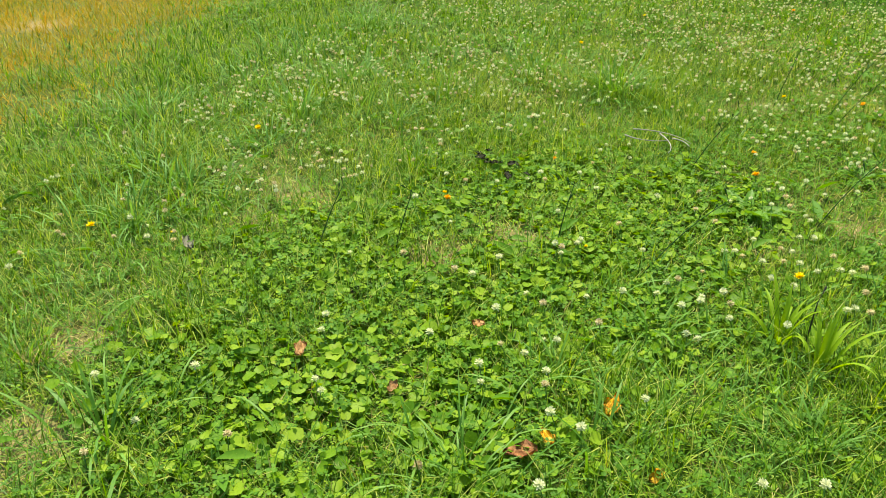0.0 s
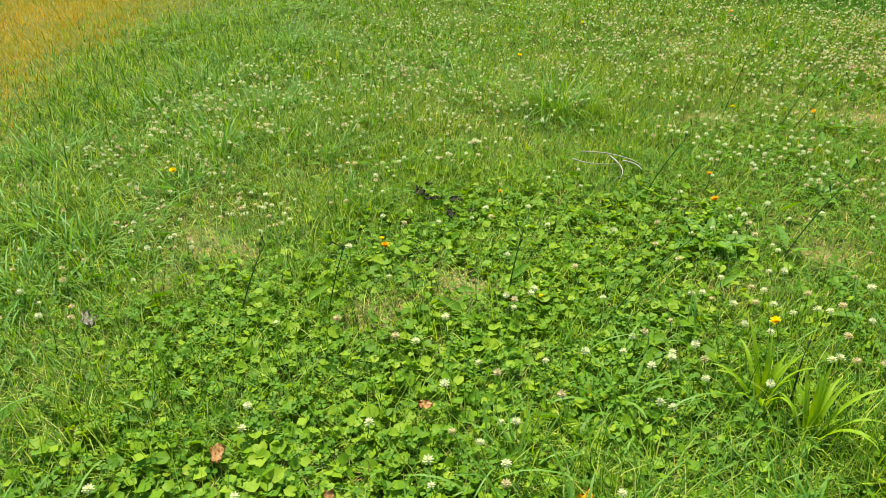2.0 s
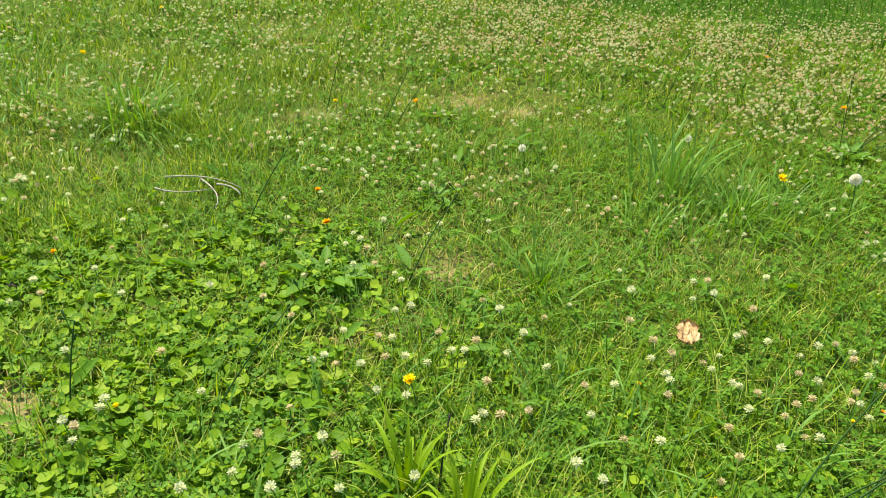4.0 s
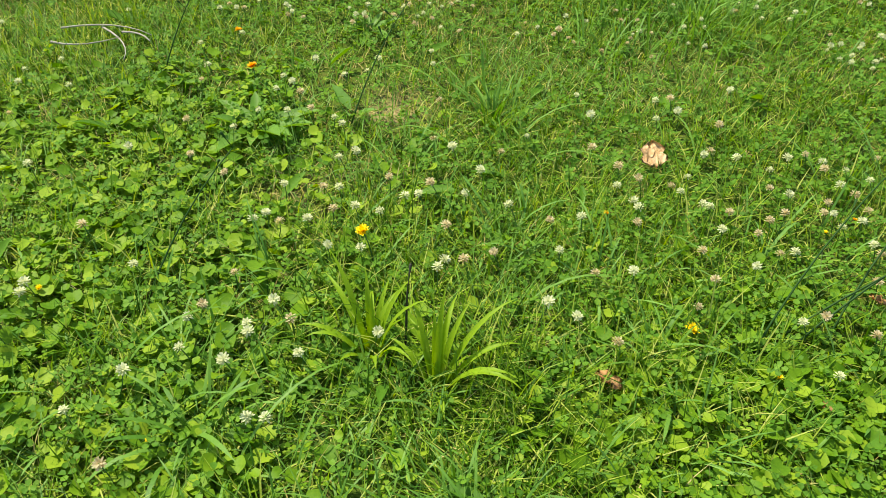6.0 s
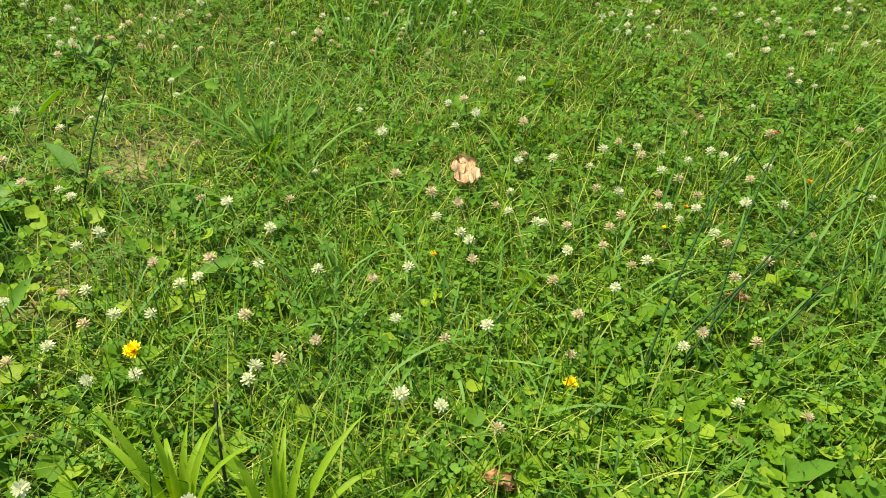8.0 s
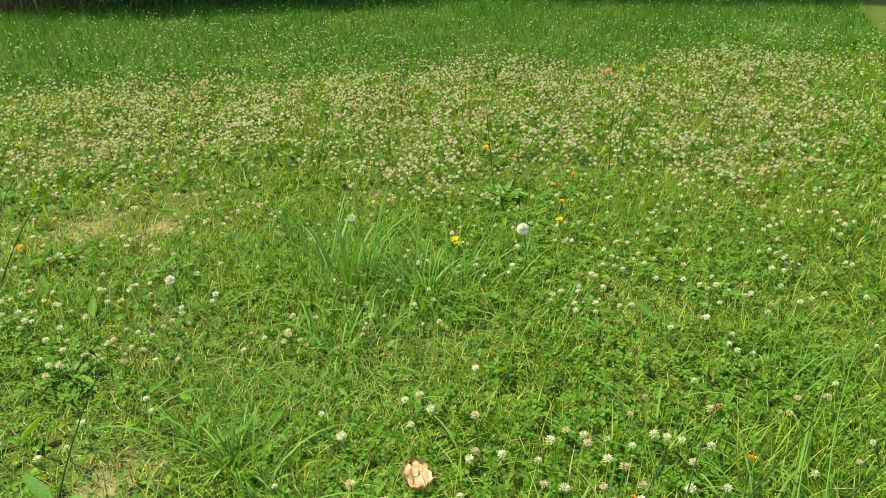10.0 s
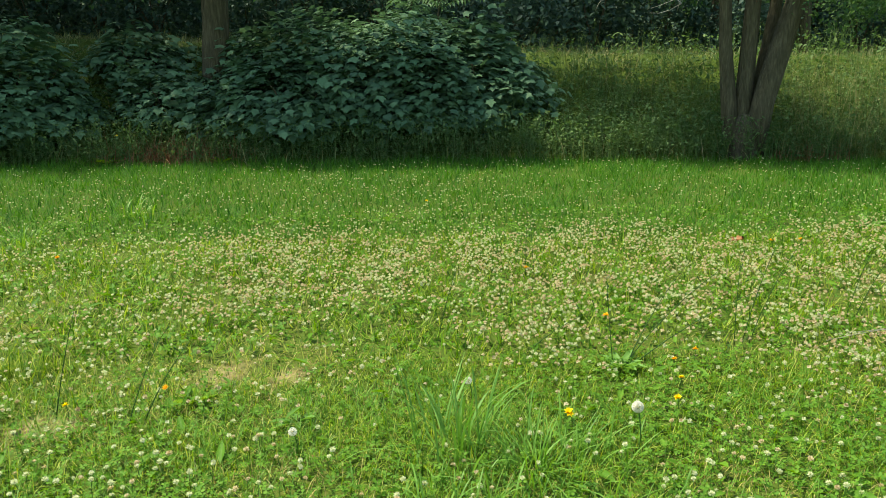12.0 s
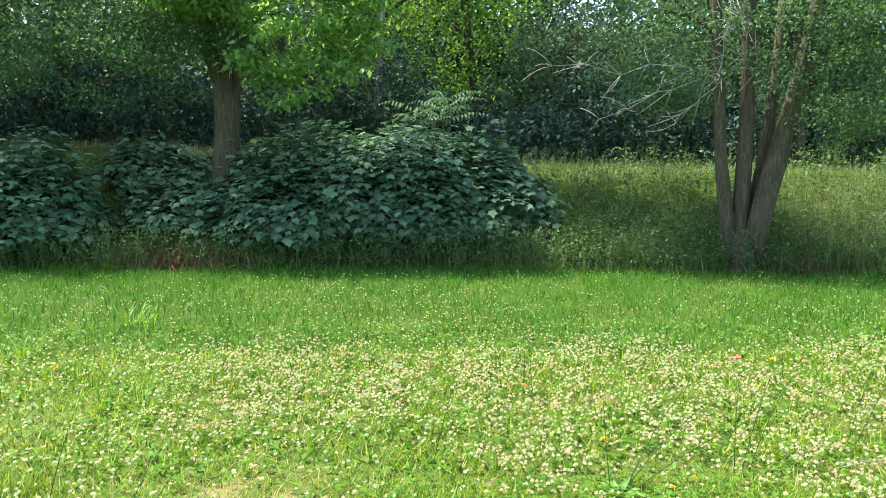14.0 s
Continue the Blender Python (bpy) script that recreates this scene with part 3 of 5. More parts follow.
def heads(pink):
    x, y = spots(-6.5, 6.0, -1.3, 10.4, 800)
    drift = near_spots(x, y, DRIFTS) * waves(x, y, 0.45, 67) ** 1.5
    w = 0.012 + 0.30 * drift * np.where(y > 6.0, 0.45, np.where((x < -1.5) & (y < 5.5), 1.7, 1.0)) + 0.03 * (y > 1.6) * (y < 6.5) * waves(x, y, 0.7, 68) ** 2 + 2.3 * near_spots(x, y, PATCHES) ** 1.2 * waves(x, y, 0.45, 61 + pink) ** 2.6 + 0.25 * near_spots(x, y, PATCH_THIN) * waves(x, y, 0.4, 63) + 0.022 * waves(x, y, 0.9, 65)
    w *= np.where(near_spots(x, y, PATCHES) > 0.3, 1.5, 0.5) if pink else 1.0
    w *= np.where((y < 2.15) & (y > -1.2) & (x > -2.1) & (x < 1.05), 0.10, 1.0)
    keep = (rng.uniform(0, 1, len(x)) < w * (0.74 if pink else 0.70)) & (x < y * 0.75 + 1.6) & (x > -0.7 * y - 3.4) & (dryness(x, y) * (x < -3) < 0.5) & (near_spots(x, y, BARE) < 0.6) & ((violet_field(x, y) < 0.45) | (y > 1.3))
    x, y = x[keep], y[keep]
    n = len(x)
    top = np.stack([x, y, land(x, y) + rng.uniform(0.06, 0.11, n) + 0.015 * (y > 3.5)], -1)
    near = (y < 2.7) & (x > -2.4)
    rot = turn(rng.uniform(0, 6.283, n), rng.normal(0, 0.3, n), rng.normal(0, 0.3, n))
    size = rng.uniform(0.017, 0.025, n) * np.where(near, 1.0, 0.95) * np.where(y > 6, 0.85, 1.0)
    if pink:
        rot[:, :, 2] *= 0.85
    chunks = [(strew(HEAD_NEAR[0], top[near], rot[near], size[near]), HEAD_NEAR[1]), (strew(HEAD_FAR[0], top[~near], rot[~near], size[~near]), HEAD_FAR[1])]
    return chunks, top, near


def stems(top, wide=0.0011):
    n = len(top)
    foot = top + np.concatenate([rng.normal(0, 0.02, (n, 2)), np.zeros((n, 1))], 1)
    foot[:, 2] = land(foot[:, 0], foot[:, 1]) - 0.003
    q = np.zeros((n, 6, 3))
    for k in range(3):
        a = 2.094 * k
        o = np.array((math.cos(a) * wide, math.sin(a) * wide, 0))
        q[:, k], q[:, k + 3] = foot + o, top + o
    return [(q, [(0, 1, 4, 3), (1, 2, 5, 4), (2, 0, 3, 5)])]


white, top_w, near_w = heads(0)
pinkish, top_p, near_p = heads(1)
# the same flowers near and far; near heads take the brighter copies
for (close, far), near_mat, far_mat, name, label in ((white, BRIGHT_WHITE_PETAL, WHITE_PETAL, "white_clover_heads", "round white clover flower heads standing over the lawn"), (pinkish, BRIGHT_PINK_PETAL, PINK_PETAL, "faded_clover_heads", "fading pinkish brown clover flower heads in dense patches")):
    for chunk, mat in ((close, near_mat), (far, far_mat)):
        tagged(link_mesh(name, [chunk], mat), label, "clover flowers", kind="stuff")
tagged(link_mesh("clover_stems", stems(np.concatenate([top_w[near_w], top_p[near_p]])), STEM), "thin upright clover flower stems", "clover flowers", kind="stuff")


# ---------------------------------------------------------------- the bank
x, y = spots(-11, 10, 10.6, 18.8, 250)
u = y - edge_y(x)
keep = (u > -0.1) & (rng.uniform(0, 1, len(x)) < np.clip(0.3 + 0.5 * u, 0.3, 1)) & (rng.uniform(0, 1, len(x)) < 0.45 + 0.55 * waves(x, y, 1.4, 71)) & (np.abs(x) < 0.62 * y + 1.5)
x, y, u = x[keep], y[keep], u[keep]
tall = np.where(u < 4.3, 0.22 + 0.30 * waves(x, y, 1.5, 72), 0.12 + 0.10 * waves(x, y, 1.5, 73))
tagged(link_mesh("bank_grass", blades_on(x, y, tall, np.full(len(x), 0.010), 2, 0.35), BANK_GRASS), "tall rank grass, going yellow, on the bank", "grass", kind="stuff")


def weed_leaves(name, x, y, low, high, lo_size, hi_size, mat, label):
    n = len(x)
    s = rng.uniform(lo_size, hi_size, n)
    p = place(x, y, rng.uniform(low, high, n) ** 1.0)
    c = [(strew(OVATE[0], p, turn(rng.uniform(0, 6.283, n), rng.normal(-0.2, 0.5, n), rng.normal(0, 0.4, n)), np.stack([s * 0.8, s, s], -1)), OVATE[1])]
    return tagged(link_mesh(name, c, mat), label, "weeds", kind="stuff")


x, y = spots(-9, 8.5, 10.6, 12.8, 750)
u = y - edge_y(x)
keep = (u > 0.0) & (rng.uniform(0, 1, len(x)) < np.clip(1.25 - u * 0.5, 0.1, 1) * (0.25 + 0.9 * waves(x, y, 0.9, 74)))
x, y, u = x[keep], y[keep], u[keep]
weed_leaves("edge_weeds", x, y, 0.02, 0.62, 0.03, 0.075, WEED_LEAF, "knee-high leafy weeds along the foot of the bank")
x, y = spots(1.0, 9.5, 11.2, 14.4, 300)
keep = rng.uniform(0, 1, len(x)) < 0.15 + 0.8 * waves(x, y, 1.3, 75) ** 2
x, y = x[keep], y[keep]
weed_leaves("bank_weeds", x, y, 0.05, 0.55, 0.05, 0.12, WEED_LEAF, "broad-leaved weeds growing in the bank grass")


def weed_stand(cx, cy, rx, ry, n, height):
    """A stand of thin dry stalks with seed tufts."""
    x, y = rng.normal(cx, rx, n), rng.normal(cy, ry, n)
    h = height * rng.uniform(0.5, 1.2, n)
    c = blades_on(x, y, h, np.full(n, 0.009), 2, 0.25)
    return tagged(link_mesh("dry_weeds", c, RED_WEED), "dry reddish brown weed stalks at the foot of the bank", "weeds", kind="stuff")


weed_stand(-3.95, 11.45, 0.45, 0.16, 900, 0.48)
weed_stand(5.1, 10.75, 0.3, 0.12, 260, 0.32)


def thicket(name, x, y, low, high, mat, label, leaf=(0.022, 0.060), per=7):
    """Fine upright weeds: a thin stem each, with small narrow leaves up its length."""
    n = len(x)
    h = rng.uniform(low, high, n) * (0.55 + 0.6 * waves(x, y, 0.9, 76))
    t, f = blade(0.35, 3)
    tilt = -np.abs(rng.normal(0, 0.16, n))
    rot = turn(rng.uniform(0, 6.283, n), tilt)
    foot = place(x, y, -0.01)
    c = [(strew(t, foot, rot, np.stack([np.full(n, 0.006), h, h], -1)), f)]
    k = np.repeat(np.arange(n), per)
    q = rng.uniform(0.25, 1.0, len(k))
    p = foot[k] + np.einsum("nij,nj->ni", rot[k], np.stack([0 * q, 0.16 * q * q * h[k], 0.97 * q * h[k]], -1)) + rng.normal(0, 0.012, (len(k), 3))
    s = rng.uniform(leaf[0], leaf[1], len(k)) * (1.3 - 0.6 * q)
    c.append((strew(DIAMOND[0], p, turn(rng.uniform(0, 6.283, len(k)), rng.normal(0.3, 0.5, len(k))), np.stack([s * 1.1, s, s], -1)), DIAMOND[1]))
    return tagged(link_mesh(name, c, mat), label, "weeds", kind="stuff")


x, y = spots(-9, 9, 10.0, 11.9, 330)
u = y - edge_y(x)
keep = (u > 0.05) & (u < 0.9) & (rng.uniform(0, 1, len(x)) < 0.25 + 0.9 * waves(x, y, 0.8, 77))
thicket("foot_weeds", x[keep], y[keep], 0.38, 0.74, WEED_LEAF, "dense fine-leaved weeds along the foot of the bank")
x, y = spots(0.9, 9.4, 11.0, 14.6, 250)
u = y - edge_y(x)
keep = (u > 0.6) & (rng.uniform(0, 1, len(x)) < np.clip(1.25 - 0.22 * u, 0, 1) * (0.12 + 1.0 * waves(x, y, 1.1, 78) ** 1.5))
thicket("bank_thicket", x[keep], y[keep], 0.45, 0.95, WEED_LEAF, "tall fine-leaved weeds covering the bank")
x, y = spots(5.2, 9.4, 10.3, 12.6, 260)
keep = (y > edge_y(x) + 0.2) & (rng.uniform(0, 1, len(x)) < 0.2 + 0.9 * waves(x, y, 0.9, 79))
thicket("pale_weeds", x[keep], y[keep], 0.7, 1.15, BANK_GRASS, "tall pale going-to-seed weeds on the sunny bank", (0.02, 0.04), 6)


# ---------------------------------------------------------------- trees and bushes
def leaf_cloud(name, parent, centres, spread, count, size, mat, template=DIAMOND, droop=0.5, base=(0, 0, 0), flat=0.55):
    """A crown: leaves in drooping sprays round many twig ends, with gaps between them."""
    centres = np.asarray(centres, float)
    k = rng.integers(0, len(centres), count)
    off = rng.normal(0, 1, (count, 3)) * spread
    off[:, 2] *= flat
    p = centres[k] + off - np.array(base)
    s = rng.uniform(size[0], size[1], count)
    az = rng.uniform(0, 6.283, count)
    ob = link_mesh(name, [(strew(template[0], p, turn(az, rng.normal(-droop, 0.45, count), rng.normal(0, 0.45, count)), s), template[1])], mat, parent)
    return ob


def shell(cx, cy, cz, rx, ry, rz, n, lower=-1.0, inner=0.45):
    """Twig ends spread through an uneven ellipsoid, more of them towards its skin."""
    out = []
    while len(out) < n:
        d = rng.normal(0, 1, 3)
        d /= np.linalg.norm(d)
        if d[2] < lower:
            continue
        q = inner + (1 - inner) * rng.uniform(0, 1) ** 0.6
        q *= 1 + 0.22 * math.sin(5 * d[0] + 3 * d[2] + cx) * math.cos(4 * d[1] + cx)
        out.append((cx + rx * d[0] * q, cy + ry * d[1] * q, cz + rz * d[2] * q))
    return out


def limb(tree, base, points, r0, r1, mat=BARK, name="limb", sides=10):
    n = len(points)
    bm = bmesh.new()
    b = Vector(base)
    tube(bm, [Vector(p) - b for p in points], [r0 + (r1 - r0) * i / (n - 1) for i in range(n)], sides, 0.28)
    return part(name, bm, mat, tree)


# lighter copy of the wood's leaf, with sun patches put into the colour
SUNLIT_WOOD_LEAF = leafy("sunlit_wood_leaf", [(0.2, (0.085, 0.175, 0.035)), (0.5, (0.145, 0.27, 0.055)), (0.8, (0.24, 0.38, 0.08))], 0.4, 0.45, 0.5, hue_shift=0.495, lift=1.3)
# lighter leaf for a spray of the same maple: sunlight put into its colour
SUN_TINTED_LEAF = leafy("sun_tinted_leaf", [(0.2, (0.14, 0.25, 0.06)), (0.5, (0.21, 0.35, 0.10)), (0.8, (0.30, 0.44, 0.14))], 0.4, 0.6, 0.5, hue_shift=0.495, lift=1.35)
# maple with a thick grey trunk on the bank
bx, by = -3.72, 13.3
bz = float(land(bx, by))
left_tree = tagged(empty("tree", bx, by, bz), "broad maple with a stout grey-brown trunk, shading the bank", "tree")
B = (bx, by, bz)
limb(left_tree, B, [(bx - .04, by, bz - .2), (bx - .02, by, bz + .25), (bx + .02, by, bz + .9), (bx + .05, by, bz + 1.7), (bx - .02, by, bz + 2.3)], 0.27, 0.165, name="trunk", sides=14)
limb(left_tree, B, [(bx - .02, by, bz + 2.2), (bx - .18, by - .1, bz + 2.8), (bx - .25, by - .1, bz + 4.0), (bx - .2, by, bz + 6.5), (bx, by, bz + 8.5)], 0.17, 0.06)
limb(left_tree, B, [(bx + .08, by, bz + 1.5), (bx + .22, by + .1, bz + 2.3), (bx + .45, by + .2, bz + 3.4), (bx + 1.0, by, bz + 5.5)], 0.12, 0.05)
limb(left_tree, B, arc((bx - .2, by, bz + 3.2), (bx + 2.6, by - 1.6, bz + 3.3), 0.5), 0.07, 0.02)
limb(left_tree, B, arc((bx - .2, by, bz + 3.6), (bx - 3.4, by - .8, bz + 3.2), 0.4), 0.07, 0.02)
limb(left_tree, B, arc((bx - .2, by, bz + 4.2), (bx + .2, by - 2.6, bz + 4.4), 0.4), 0.06, 0.02)
limb(left_tree, B, arc((bx - 1.0, by + .6, bz + 2.5), (bx - 2.7, by - .2, bz + 1.85), 0.12), 0.03, 0.015)
c = shell(bx + .1, by + 1.2, bz + 6.6, 4.9, 1.7, 3.2, 300, -0.85)
# gap cut in the crown to let sun through to the spray
c = [p for p in c if not (p[1] < 14.1 and -5.2 < p[0] < -1.2)]
c += [(rng.uniform(bx - 4.5, bx + .3), rng.uniform(12.2, 14.4), rng.uniform(2.7, 4.6)) for k in range(64)]
c += [(bx + rng.uniform(-.6, .5), rng.uniform(12.5, 12.9), rng.uniform(3.25, 4.6)) for k in range(16)]
c += [(bx + rng.uniform(-1.3, .8), rng.uniform(12.6, 13.1), rng.uniform(3.15, 4.8)) for k in range(20)]
c = [p for p in c if p[2] < 7.5 or p[0] < -5.0]
c += [(rng.uniform(-8.6, -4.4), rng.uniform(11.7, 13.6), rng.uniform(3.0, 4.8)) for k in range(44)]
# unseen twig ends high up, added to shade the bush and lower crown
c += [(rng.uniform(-2.6, -.4), rng.uniform(13.5, 14.9), rng.uniform(6.0, 8.0)) for k in range(34)]
c += [(rng.uniform(-11.5, -5.3), rng.uniform(13.9, 17.0), rng.uniform(6.2, 9.6)) for k in range(190)]
leaf_cloud("crown", left_tree, c, 0.30, 56000, (0.052, 0.10), TREE_LEAF, DIAMOND, 0.55, B, 0.45)
c = []
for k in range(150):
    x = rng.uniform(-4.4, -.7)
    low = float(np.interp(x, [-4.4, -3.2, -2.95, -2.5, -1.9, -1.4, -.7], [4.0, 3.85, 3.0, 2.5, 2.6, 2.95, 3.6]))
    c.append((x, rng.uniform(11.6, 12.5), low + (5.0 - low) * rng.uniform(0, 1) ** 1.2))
leaf_cloud("spray", left_tree, c, 0.15, 8000, (0.085, 0.145), SUN_TINTED_LEAF, OVATE, 0.5, B, 0.5)["label"] = "bright hanging spray of leaves, sunlight painted into their colour"
for x, z in ((-2.9, 3.3), (-2.3, 2.95), (-1.6, 3.3), (-1.1, 3.9)):
    limb(left_tree, B, arc((bx + .3, by - .3, bz + 3.1), (x, 12.0, z), 0.3, 6), 0.022, 0.006, name="twig", sides=6)

# clump of four stems at the foot of the bank
bx, by = 4.27, 11.05
bz = float(land(bx, by))
B = (bx, by, bz)
right_tree = tagged(empty("tree", bx, by, bz), "multi-stemmed tree with four ridged stems from one base", "tree")
limb(right_tree, B, [(bx, by, bz - .3), (bx + .02, by, bz + .0), (bx + .04, by, bz + .25), (bx + .05, by, bz + .5), (bx + .06, by, bz + .6)], 0.36, 0.10, name="trunk", sides=16)
limb(right_tree, B, [(bx - .10, by, bz - .1), (bx - .20, by, bz + .7), (bx - .33, by - .05, bz + 1.6), (bx - .45, by - .1, bz + 3.4), (bx - .7, by, bz + 6.5)], 0.12, 0.055, name="stem")
limb(right_tree, B, [(bx + .0, by + .05, bz - .1), (bx + .02, by + .05, bz + .9), (bx + .06, by + .05, bz + 2.2), (bx + .02, by, bz + 4.0), (bx + .2, by, bz + 7.0)], 0.14, 0.065, name="stem")
limb(right_tree, B, [(bx + .12, by - .05, bz - .1), (bx + .25, by - .08, bz + .8), (bx + .42, by - .08, bz + 1.5), (bx + .66, by - .1, bz + 2.4), (bx + 1.0, by, bz + 3.9), (bx + 1.5, by, bz + 6.2)], 0.18, 0.075, name="stem")
limb(right_tree, B, [(bx + .1, by + .15, bz + .2), (bx + .34, by + .22, bz + 1.3), (bx + .55, by + .3, bz + 2.6), (bx + .7, by + .4, bz + 5.0)], 0.11, 0.05, name="stem")
limb(right_tree, B, arc((bx + .9, by, bz + 3.0), (bx + 2.6, by - .8, bz + 2.9), 0.35), 0.05, 0.015)
limb(right_tree, B, arc((bx - .4, by, bz + 3.3), (bx - 1.6, by - .2, bz + 3.5), 0.2), 0.04, 0.015)
# unseen high foliage, set off the stems to shade the middle of the bank
c = shell(bx - 3.0, by + 2.4, bz + 6.2, 1.7, 1.5, 2.2, 120, -0.8)
c += [(rng.uniform(bx + .5, bx + 3.2), rng.uniform(by - 1.0, by + .5), bz + rng.uniform(1.9, 4.2)) for k in range(46)]
c += [(rng.uniform(bx - 1.9, bx + .1), rng.uniform(by + .3, by + 1.6), bz + rng.uniform(2.3, 4.2)) for k in range(26)]
c += [(rng.uniform(bx + .3, bx + 2.6), rng.uniform(by - .9, by - .2), bz + rng.uniform(2.1, 4.2)) for k in range(24)]
c += [(rng.uniform(bx - 1.3, bx + .2), rng.uniform(by - .6, by - .25), bz + rng.uniform(2.7, 4.2)) for k in range(10)]
leaf_cloud("crown", right_tree, c, 0.26, 40000, (0.042, 0.085), TREE_LEAF, DIAMOND, 0.45, B, 0.45)


def dead_twigs(tree, base, start, ways, seed):
    """Bare grey twigs that fork twice."""
    r = random.Random(seed)
    for way in ways:
        bm = bmesh.new()
        p, d = Vector(start), Vector(way)
        main = [p + d * (i / 5) + Vector((r.uniform(-.08, .08), r.uniform(-.08, .08), r.uniform(-.11, .11))) for i in range(6)]
        tube(bm, [q - Vector(base) for q in main], [0.009 - 0.0012 * i for i in range(6)], 5)
        for i in range(1, 6):
            for k in range(3):
                e = main[i] + Vector((r.uniform(-.45, .15), r.uniform(-.2, .2), r.uniform(-.35, .3)))
                tube(bm, [q - Vector(base) for q in arc(main[i], e, r.uniform(-.05, .05), 4)], [0.006, 0.005, 0.004, 0.003], 4)
        part("dead_branch", bm, DEAD_WOOD, tree, "bare grey dead branch")


dead_twigs(right_tree, B, (bx - .40, by - .25, bz + 2.7), [(-2.4, -.1, .2), (-1.7, -.2, -.5), (-.75, -.2, -.7)], 5)
dead_twigs(right_tree, B, (bx - .35, by - .3, bz + 3.7), [(.55, -.1, -1.0), (-.15, -.1, -1.1), (.25, -.1, -.7)], 8)


# maple-leaved bushes on the bank
def bush(cx, cy, rx, ry, height, n, label):
    n = int(1.35 * n)
    b = (cx, cy, float(land(cx, cy)))
    thing = tagged(empty("bush", *b), label, "bush")
    for k in range(7):
        a = 0.9 * k
        e = (cx + rx * 0.6 * math.cos(a), cy + ry * 0.6 * math.sin(a), b[2] + height * 0.62)
        limb(thing, b, arc((cx + 0.2 * math.cos(a), cy + 0.15 * math.sin(a), b[2] - 0.05), e, 0.12), 0.022, 0.008, name="stem", sides=5)
    d = rng.normal(0, 1, (n, 3))
    d[:, 2] = np.abs(d[:, 2])
    d /= np.linalg.norm(d, axis=1)[:, None]
    q = (0.55 + 0.45 * rng.uniform(0, 1, n) ** 0.4) * (1 + 0.20 * np.sin(4 * d[:, 0] + 2.0 * cx) * np.cos(5 * d[:, 1]) + 0.12 * np.sin(9 * d[:, 0] + 7 * d[:, 2]))
    p = np.stack([cx + rx * d[:, 0] * q, cy + ry * d[:, 1] * q, height * d[:, 2] * q], -1)
    p += rng.normal(0, 0.09, (n, 3))
    g = land(p[:, 0], p[:, 1])
    p[:, 2] = np.maximum(p[:, 2] + 0.35 * b[2] + 0.65 * np.minimum(g, b[2]), g + 0.12)
    low = (p[:, 2] < g + 0.42) & (d[:, 1] < 0.2)
    p[low, 2] += rng.uniform(0.1, 0.4, int(low.sum()))
    p[low, 1] += 0.2
    s = rng.uniform(0.10, 0.185, n)
    # leaves face outwards and up, tips hanging
    az = np.arctan2(d[:, 1], d[:, 0]) - math.pi / 2 + rng.normal(0, 0.5, n)
    rot = turn(az, -0.15 - 0.42 * (1 - d[:, 2]) + rng.normal(0, 0.2, n), rng.normal(0, 0.24, n))
    link_mesh("leaves", [(strew(MAPLE[0], p - np.array(b), rot, s), MAPLE[1])], BUSH_LEAF, thing)
    return thing


BUSH = "dense bush with large lobed blue-green leaves, in shade"
bush(-.85, 13.3, 2.3, 1.8, 1.55, 5200, BUSH)
bush(.65, 13.0, 1.15, 1.2, 1.25, 2100, BUSH)
bush(.0, 12.95, 1.5, 1.3, 1.3, 1900, BUSH)
bush(-2.35, 12.6, 1.6, 1.2, 1.15, 2500, BUSH)
bush(-4.35, 12.75, .95, .8, 0.85, 900, BUSH)
bush(-2.95, 13.5, .95, .8, 1.15, 1000, BUSH)
bush(-5.3, 14.0, .9, .8, 0.75, 700, BUSH)
bush(-6.7, 12.3, 1.35, 1.2, 1.75, 2600, BUSH)
bush(-8.7, 12.6, 1.5, 1.3, 1.7, 1500, BUSH)


# feathery sapling above the bushes
def sapling(x, y, n, high):
    b = (x, y, float(land(x, y)))
    thing = tagged(empty("sapling", *b), "young sumac with long feathery leaves behind the bush", "sapling")
    limb(thing, b, arc(b, (x + .1, y, b[2] + high), 0.05), 0.025, 0.01, name="stem", sides=6)
    for k in range(n):
        a = 2.4 * k
        z0 = b[2] + high * (0.62 + 0.38 * k / n)
        lng = rng.uniform(0.55, 0.85)
        pts = [Vector((x + .1 + math.cos(a) * lng * t, y + math.sin(a) * lng * t, z0 + 0.62 * t - 0.45 * t * t)) for t in np.linspace(0, 1, 12)]
        p = np.repeat(np.array(pts), 2, 0) - np.array(b)
        m = len(p)
        az = np.where(np.arange(m) % 2 == 0, a - 0.35, a - math.pi + 0.35)
        s = np.interp(np.arange(m), [0, m * 0.4, m], [0.10, 0.19, 0.07])
        bm = bmesh.new()
        tube(bm, [q - Vector(b) for q in pts[::3]] + [pts[-1] - Vector(b)], [.005, .004, .003, .002, .001], 4)
        frond = part("frond", bm, STEM, thing)
        rot = turn(az, rng.normal(-.5, .2, m))
        for j in range(m):
            link_mesh("leaflet", [(strew(DIAMOND[0], p[j:j + 1], rot[j:j + 1], np.array([(s[j] * .45, s[j], s[j])])), DIAMOND[1])], BUSH_LEAF, frond)


sapling(-.05, 15.2, 9, 1.3)
sapling(-.6, 15.9, 6, 1.1)


